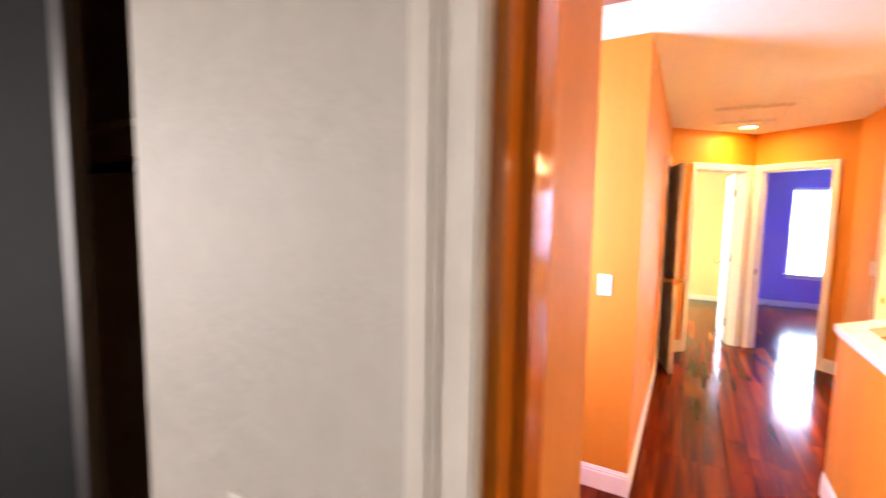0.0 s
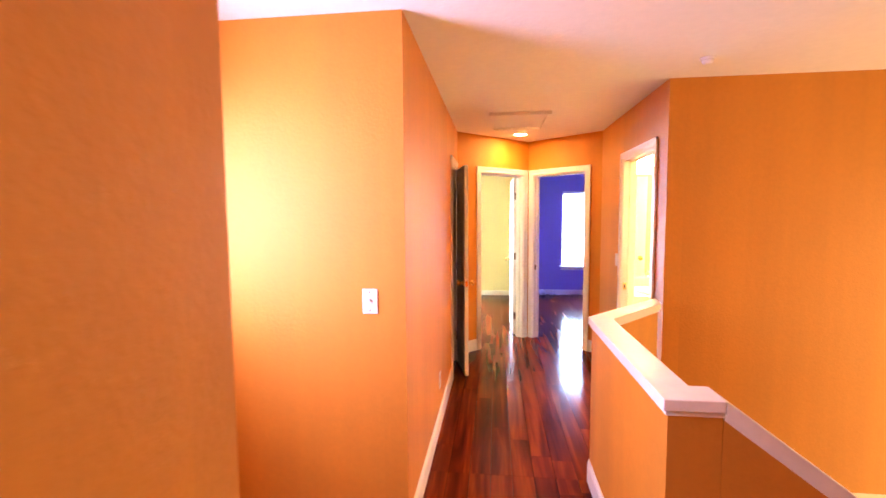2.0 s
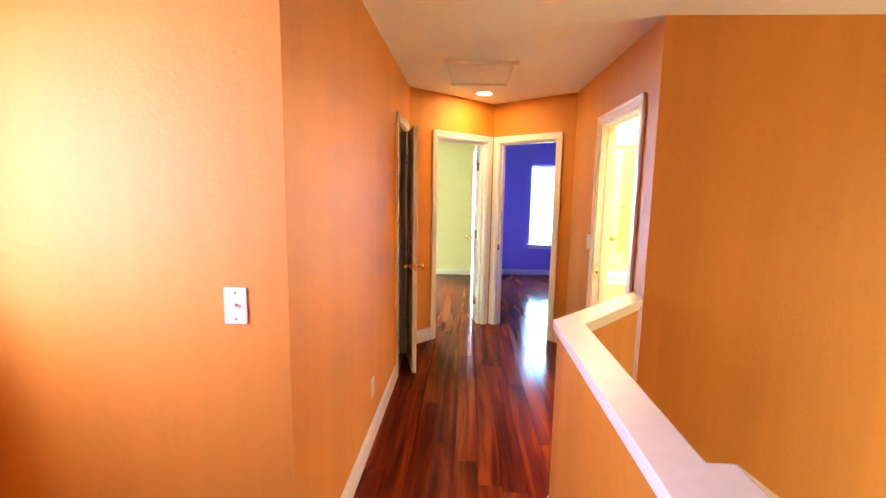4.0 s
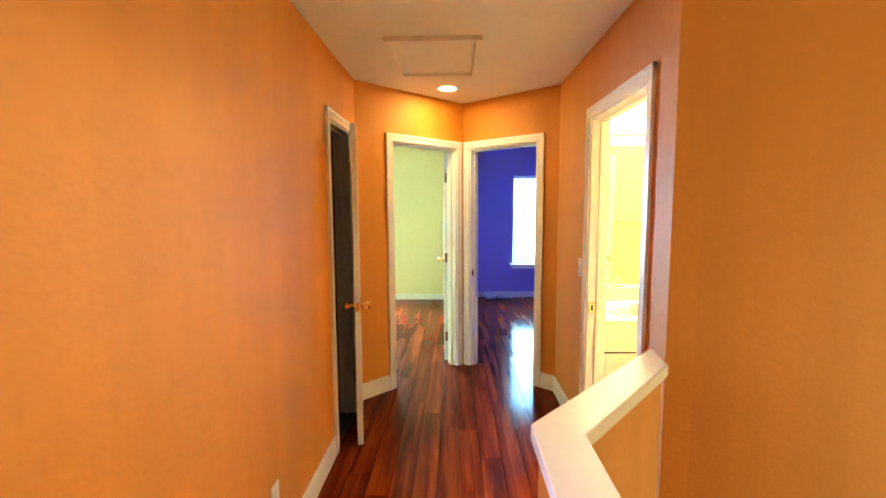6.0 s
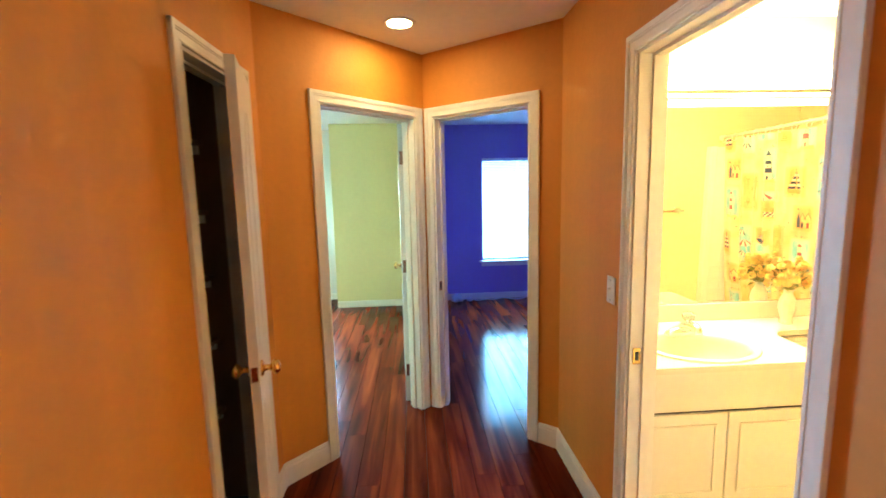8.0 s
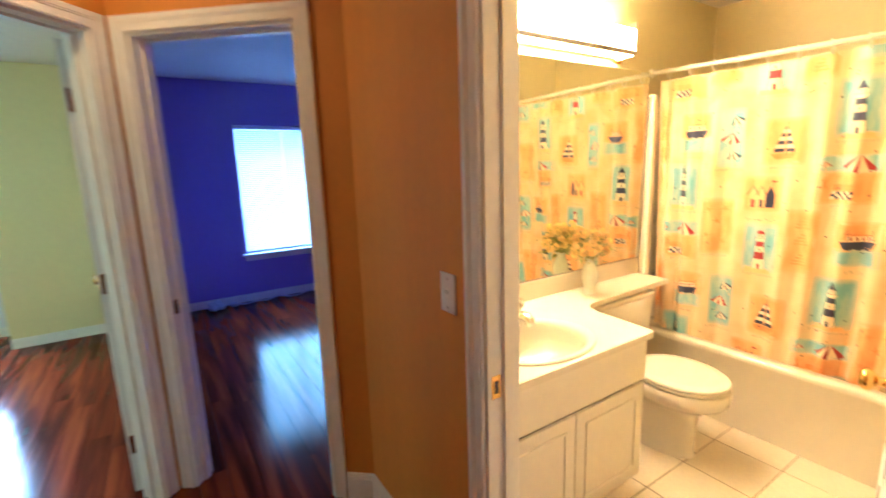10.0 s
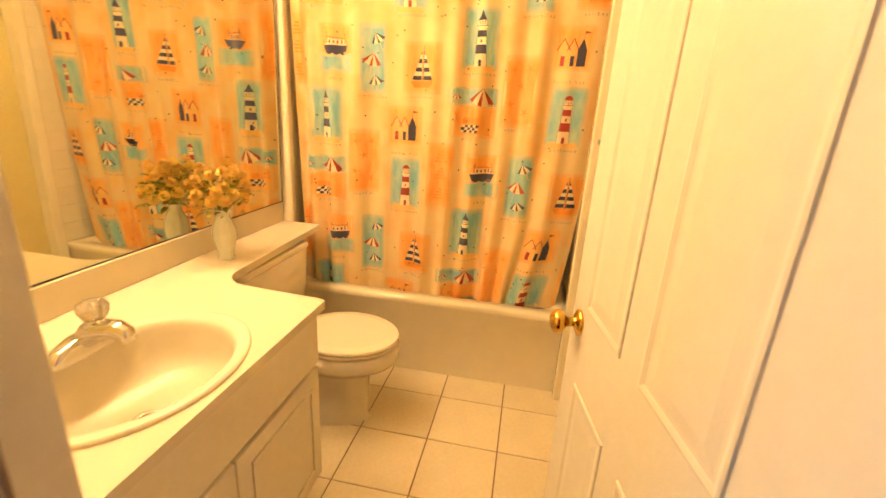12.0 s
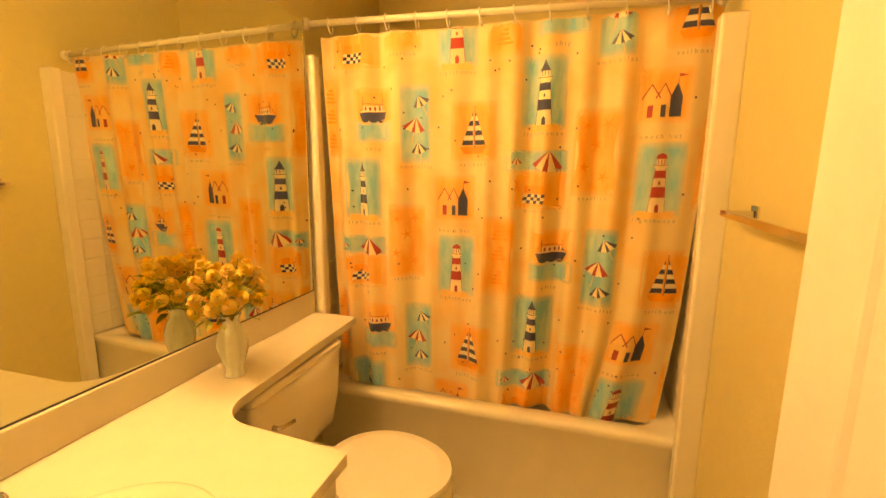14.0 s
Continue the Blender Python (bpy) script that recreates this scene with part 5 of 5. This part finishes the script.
def m_house(p, x, y, s, dark):
    p.rect("teal", x, y + 0.005, 0.15, 0.245, 0.10, s)
    p.rect("sand", x, y - 0.117, 0.125, 0.026, 0.2, s + 2)
    lo, hi = y - 0.108, y + 0.045

    def half(z):
        return 0.029 - 0.0115 * (z - lo) / (hi - lo)

    for f0, f1, c in ((0, 0.34, "white"), (0.34, 0.58, dark), (0.58, 0.78, "white"), (0.78, 0.95, dark), (0.95, 1.0, "white")):
        z0, z1 = lo + (hi - lo) * f0, lo + (hi - lo) * f1
        p.poly(c, [(x - half(z0), z0), (x + half(z0), z0), (x + half(z1), z1), (x - half(z1), z1)])
    for sg in (-1, 1):  # drawn outline of the tower
        p.poly(dark, [(x + sg * half(lo), lo), (x + sg * (half(lo) + 0.0014), lo), (x + sg * (half(hi) + 0.0014), hi), (x + sg * half(hi), hi)])
    p.poly(dark, [(x - 0.0075, lo), (x + 0.0075, lo), (x + 0.0075, lo + 0.022), (x, lo + 0.030), (x - 0.0075, lo + 0.022)])
    zw = lo + (hi - lo) * 0.63
    p.poly(dark, [(x - 0.0035, zw), (x + 0.0035, zw), (x + 0.0035, zw + 0.010), (x, zw + 0.014), (x - 0.0035, zw + 0.010)])
    p.poly("white", [(x - 0.019, hi), (x + 0.019, hi), (x + 0.025, hi + 0.009), (x - 0.025, hi + 0.009)])
    p.poly(dark, [(x - 0.026, hi + 0.009), (x + 0.026, hi + 0.009), (x + 0.026, hi + 0.0115), (x - 0.026, hi + 0.0115)])
    p.poly("white", [(x - 0.0165, hi + 0.0115), (x + 0.0165, hi + 0.0115), (x + 0.0165, hi + 0.032), (x - 0.0165, hi + 0.032)])
    for dx in (-0.011, 0.0, 0.011):
        p.poly(dark, [(x + dx - 0.0014, hi + 0.015), (x + dx + 0.0014, hi + 0.015), (x + dx + 0.0014, hi + 0.031), (x + dx - 0.0014, hi + 0.031)])
    if dark == "navy":
        p.poly(dark, [(x - 0.020, hi + 0.032), (x + 0.020, hi + 0.032), (x + 0.010, hi + 0.048), (x + 0.001, hi + 0.070), (x - 0.001, hi + 0.070), (x - 0.010, hi + 0.048)])
    else:
        p.poly(dark, [(x + 0.0195 * math.cos(math.pi * k / 8), hi + 0.032 + 0.019 * math.sin(math.pi * k / 8)) for k in range(9)])


def m_sail(p, x, y, s):
    p.rect("orange", x, y, 0.175, 0.215, 0.10, s)
    p.poly("rust", [(x - 0.055, y - 0.058), (x + 0.055, y - 0.052), (x + 0.038, y - 0.082), (x - 0.036, y - 0.084)])
    p.poly("navy", [(x + 0.001, y - 0.06), (x + 0.003, y - 0.06), (x + 0.003, y + 0.095), (x + 0.001, y + 0.095)])
    for sg, wd in ((-1, 0.042), (1, 0.046)):
        for k in range(7):
            z0, z1 = -0.05 + 0.018 * k, -0.05 + 0.018 * (k + 1)
            a, b = wd * (1 - k / 7), wd * (1 - (k + 1) / 7)
            p.poly("navy" if k % 2 == 0 else "white", [(x + sg * 0.004, y + z0), (x + sg * (0.004 + a), y + z0), (x + sg * (0.0045 + b), y + z1), (x + sg * 0.0045, y + z1)])


def umbrella(p, x, y, r, dark, tilt):
    """A striped parasol seen from the side: narrow dark and wide pale wedges fanning down from its tip."""
    top = (x, y + r * 0.8)
    cuts = (0.0, 0.15, 0.40, 0.56, 0.80, 1.0)
    rim = [(x - r + 2 * r * f, y - r * (0.18 + 0.34 * math.sin(math.pi * f))) for f in cuts]
    for k in range(5):
        a, b = rim[k], rim[k + 1]
        mid = ((a[0] + b[0]) / 2, (a[1] + b[1]) / 2 + r * 0.07)
        p.poly("white" if k % 2 else dark, turn([top, a, mid, b], tilt, x, y))
    p.poly("sand", turn([(x - 0.0015, y - r * 0.4), (x + 0.0015, y - r * 0.4), (x + 0.0015, y - r * 1.5), (x - 0.0015, y - r * 1.5)], tilt, x, y))


def m_umb(p, x, y, s):
    p.rect("teal", x, y, 0.115, 0.29, 0.08, s)
    umbrella(p, x + 0.022, y + 0.085, 0.036, "navy", 0.45)
    umbrella(p, x - 0.006, y - 0.008, 0.046, "red", -0.2)
    umbrella(p, x + 0.012, y - 0.095, 0.036, "navy", 0.2)


def m_hut(p, x, y, s):
    p.rect("orange", x, y + 0.01, 0.16, 0.17, 0.12, s)
    for dx, dark, w in ((-0.042, "red", 0.021), (-0.004, "navy", 0.018)):
        p.poly("sand", [(x + dx - w, y - 0.06), (x + dx + w, y - 0.06), (x + dx + w, y + 0.005), (x + dx, y + 0.045), (x + dx - w, y + 0.005)])
        p.poly(dark, [(x + dx - 0.008, y - 0.06), (x + dx + 0.008, y - 0.06), (x + dx + 0.008, y - 0.02), (x + dx - 0.008, y - 0.02)])
        for sg in (-1, 1):
            p.poly("red", [(x + dx, y + 0.05), (x + dx, y + 0.044), (x + dx + sg * (w + 0.006), y - 0.002), (x + dx + sg * (w + 0.007), y + 0.004)])
    dx = 0.034
    p.poly("navy", [(x + dx - 0.018, y - 0.06), (x + dx + 0.02, y - 0.06), (x + dx + 0.02, y + 0.005), (x + dx + 0.002, y + 0.05), (x + dx - 0.018, y + 0.005)])
    p.poly("red", [(x + dx + 0.002, y + 0.05), (x + dx + 0.004, y + 0.05), (x + dx + 0.004, y + 0.078), (x + dx + 0.03, y + 0.072), (x + dx + 0.004, y + 0.066)])
    p.poly("sand", [(x + dx - 0.008, y - 0.06), (x + dx + 0.010, y - 0.06), (x + dx + 0.010, y - 0.012), (x + dx - 0.008, y - 0.012)])
    p.rect("white", x + dx + 0.001, y + 0.010, 0.013, 0.014, 0.1, s)


def m_picnic(p, x, y, s):
    p.rect("teal", x, y + 0.065, 0.22, 0.075, 0.12, s)
    p.rect("orange", x + 0.01, y - 0.045, 0.2, 0.14, 0.12, s + 1)
    umbrella(p, x + 0.042, y + 0.052, 0.060, "red", -0.15)
    umbrella(p, x - 0.07, y + 0.06, 0.020, "red", 0.0)
    for k in range(6):
        for j in range(3):
            p.poly("navy" if (k + j) % 2 else "white", [(x - 0.042 + k * 0.014 - j * 0.002, y - 0.06 - j * 0.012), (x - 0.028 + k * 0.014 - j * 0.002, y - 0.06 - j * 0.012),
                                                       (x - 0.03 + k * 0.014 - j * 0.002, y - 0.072 - j * 0.012), (x - 0.044 + k * 0.014 - j * 0.002, y - 0.072 - j * 0.012)])
    for dx in (-0.022, 0.02):
        p.rect("rust", x + dx, y - 0.042, 0.034, 0.028, 0.1, s + 4)
    p.poly("rust", [(x - 0.075, y - 0.005), (x - 0.07, y - 0.005), (x - 0.055, y - 0.05), (x - 0.06, y - 0.05)])
    p.poly("rust", [(x - 0.06, y - 0.005), (x - 0.055, y - 0.005), (x - 0.07, y - 0.05), (x - 0.075, y - 0.05)])


def star(p, x, y, r, a0):
    pts = []
    for k in range(10):
        a = a0 + math.pi * k / 5
        q = r if k % 2 == 0 else r * 0.24
        pts.append((x + q * math.cos(a), y + q * math.sin(a)))
    for k in range(0, 10, 2):
        p.poly("rust", [(x, y), pts[k - 1], pts[k], pts[k + 1]])


def m_star(p, x, y, s):
    p.rect("orange", x, y, 0.15, 0.30, 0.08, s)
    for k, (dx, dy, r) in enumerate(((-0.035, 0.095, 0.022), (0.035, 0.10, 0.026), (0.0, 0.03, 0.026), (-0.04, -0.05, 0.024), (0.03, -0.085, 0.026))):
        star(p, x + dx, y + dy, r, k * 0.9)


def m_castle(p, x, y, s):
    p.rect("orange", x, y, 0.125, 0.30, 0.10, s)
    for dy in (0.09, 0.01, -0.09):
        for k in range(4):
            p.rect("rust", x + 0.004 * math.sin(k * 5), y + dy - 0.022 + k * 0.015, 0.058 - 0.013 * k, 0.010, 0.2, s + k)


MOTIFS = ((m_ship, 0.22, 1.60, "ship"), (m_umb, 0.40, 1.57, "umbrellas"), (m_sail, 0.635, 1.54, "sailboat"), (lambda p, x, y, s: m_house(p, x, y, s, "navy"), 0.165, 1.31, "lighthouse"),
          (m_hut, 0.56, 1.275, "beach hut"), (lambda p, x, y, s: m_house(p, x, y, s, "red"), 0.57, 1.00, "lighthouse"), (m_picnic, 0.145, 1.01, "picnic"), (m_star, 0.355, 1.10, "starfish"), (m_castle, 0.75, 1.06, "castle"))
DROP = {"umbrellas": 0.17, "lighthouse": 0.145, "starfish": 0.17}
LET = {}
for word in sorted({w for _, _, _, w in MOTIFS} - {"castle"}):
    cu = bpy.data.curves.new("lettering", "FONT")
    cu.body, cu.size, cu.align_x, cu.resolution_u, cu.space_character = word, 0.022, "CENTER", 2, 1.5
    tmp = new("lettering", cu)
    me = tmp.to_mesh()
    LET[word] = ([v.co.to_2d() for v in me.vertices], [list(p.vertices) for p in me.polygons])
    tmp.to_mesh_clear()
    bpy.data.objects.remove(tmp)
    bpy.data.curves.remove(cu)
INK = list(F)


def lay_print(name, p, label="", kind=""):
    """Lays one printed motif, all its colours in one mesh, on the cloth."""
    verts, faces, mats, soft = [], [], [], []
    for colour, (pts, fs) in p.b.items():
        base = len(verts)
        verts.extend(cloth(a, b, LAYER[colour]) for a, b in pts)
        soft.extend(p.a.get((colour, k), 1.0) for k in range(len(pts)))
        for f in fs:
            if all(0.003 < pts[k][0] < CU_W - 0.003 and CU_BOT + 0.003 < pts[k][1] < CU_TOP - 0.003 for k in f):
                faces.append([base + k for k in f])
                mats.append(INK.index(colour))
    if not faces:
        return
    me = bpy.data.meshes.new(name)
    me.from_pydata(verts, [], faces)
    for c in INK:
        me.materials.append(F[c])
    me.polygons.foreach_set("material_index", mats)
    me.attributes.new("bleed", "FLOAT", "POINT").data.foreach_set("value", soft)
    ob = new(name, me)
    ob.parent = cl
    tagged(ob, label, kind=kind)


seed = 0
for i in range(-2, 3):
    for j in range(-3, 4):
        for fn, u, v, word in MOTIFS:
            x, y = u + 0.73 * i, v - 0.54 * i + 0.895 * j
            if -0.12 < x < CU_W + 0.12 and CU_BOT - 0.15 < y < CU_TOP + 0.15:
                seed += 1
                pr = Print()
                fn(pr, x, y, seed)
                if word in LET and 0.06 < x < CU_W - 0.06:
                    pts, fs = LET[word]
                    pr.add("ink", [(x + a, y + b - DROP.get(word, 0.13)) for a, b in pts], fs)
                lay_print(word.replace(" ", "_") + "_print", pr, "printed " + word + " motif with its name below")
rd = random.Random(9)
pr = Print()
for i in range(110):
    pr.rect("navy", rd.uniform(0.04, CU_W - 0.04), rd.uniform(CU_BOT + 0.05, CU_TOP - 0.05), 0.006, 0.007)
lay_print("dot_print", pr, "small scattered dark dots", "stuff")

# rod and rings
rod = thing("curtain_rod", pose(0, 0, 0), "white curtain rod spanning the tub", "curtain rod")
part("rod_tube", tube([(3.425, 5.325, 1.968), (3.425, 3.842, 1.918)], 0.0125, 16), M["rod"], rod, smooth=True)
for y, z, sg in ((5.3235, 1.968, 1), (3.79, 1.915, -1)):
    part("end_cup", lathe([(0.024, 0.0), (0.024, 0.012), (0.016, 0.022)], 20), M["rod"], rod, "", pose(3.425, y if sg > 0 else 3.832, z, 90 if sg > 0 else -90), smooth=True)
for i in range(12):
    u = 0.05 + i * (CU_W - 0.1) / 11
    y = cloth(u, CU_TOP).y
    zr = 1.968 - (5.325 - y) * 0.0341
    pts = []
    for k in range(17):
        a = 2 * math.pi * k / 16
        pts.append((3.428 + 0.019 * math.cos(a), y + 0.004 * math.sin(a), zr - 0.012 + 0.030 * math.sin(a)))
    rg = part("curtain_ring", tube(pts, 0.0028, 8), M["rod"], smooth=True)
    tagged(rg, "pale yellow plastic curtain ring on the rod", "curtain ring", "rings of the shower curtain")
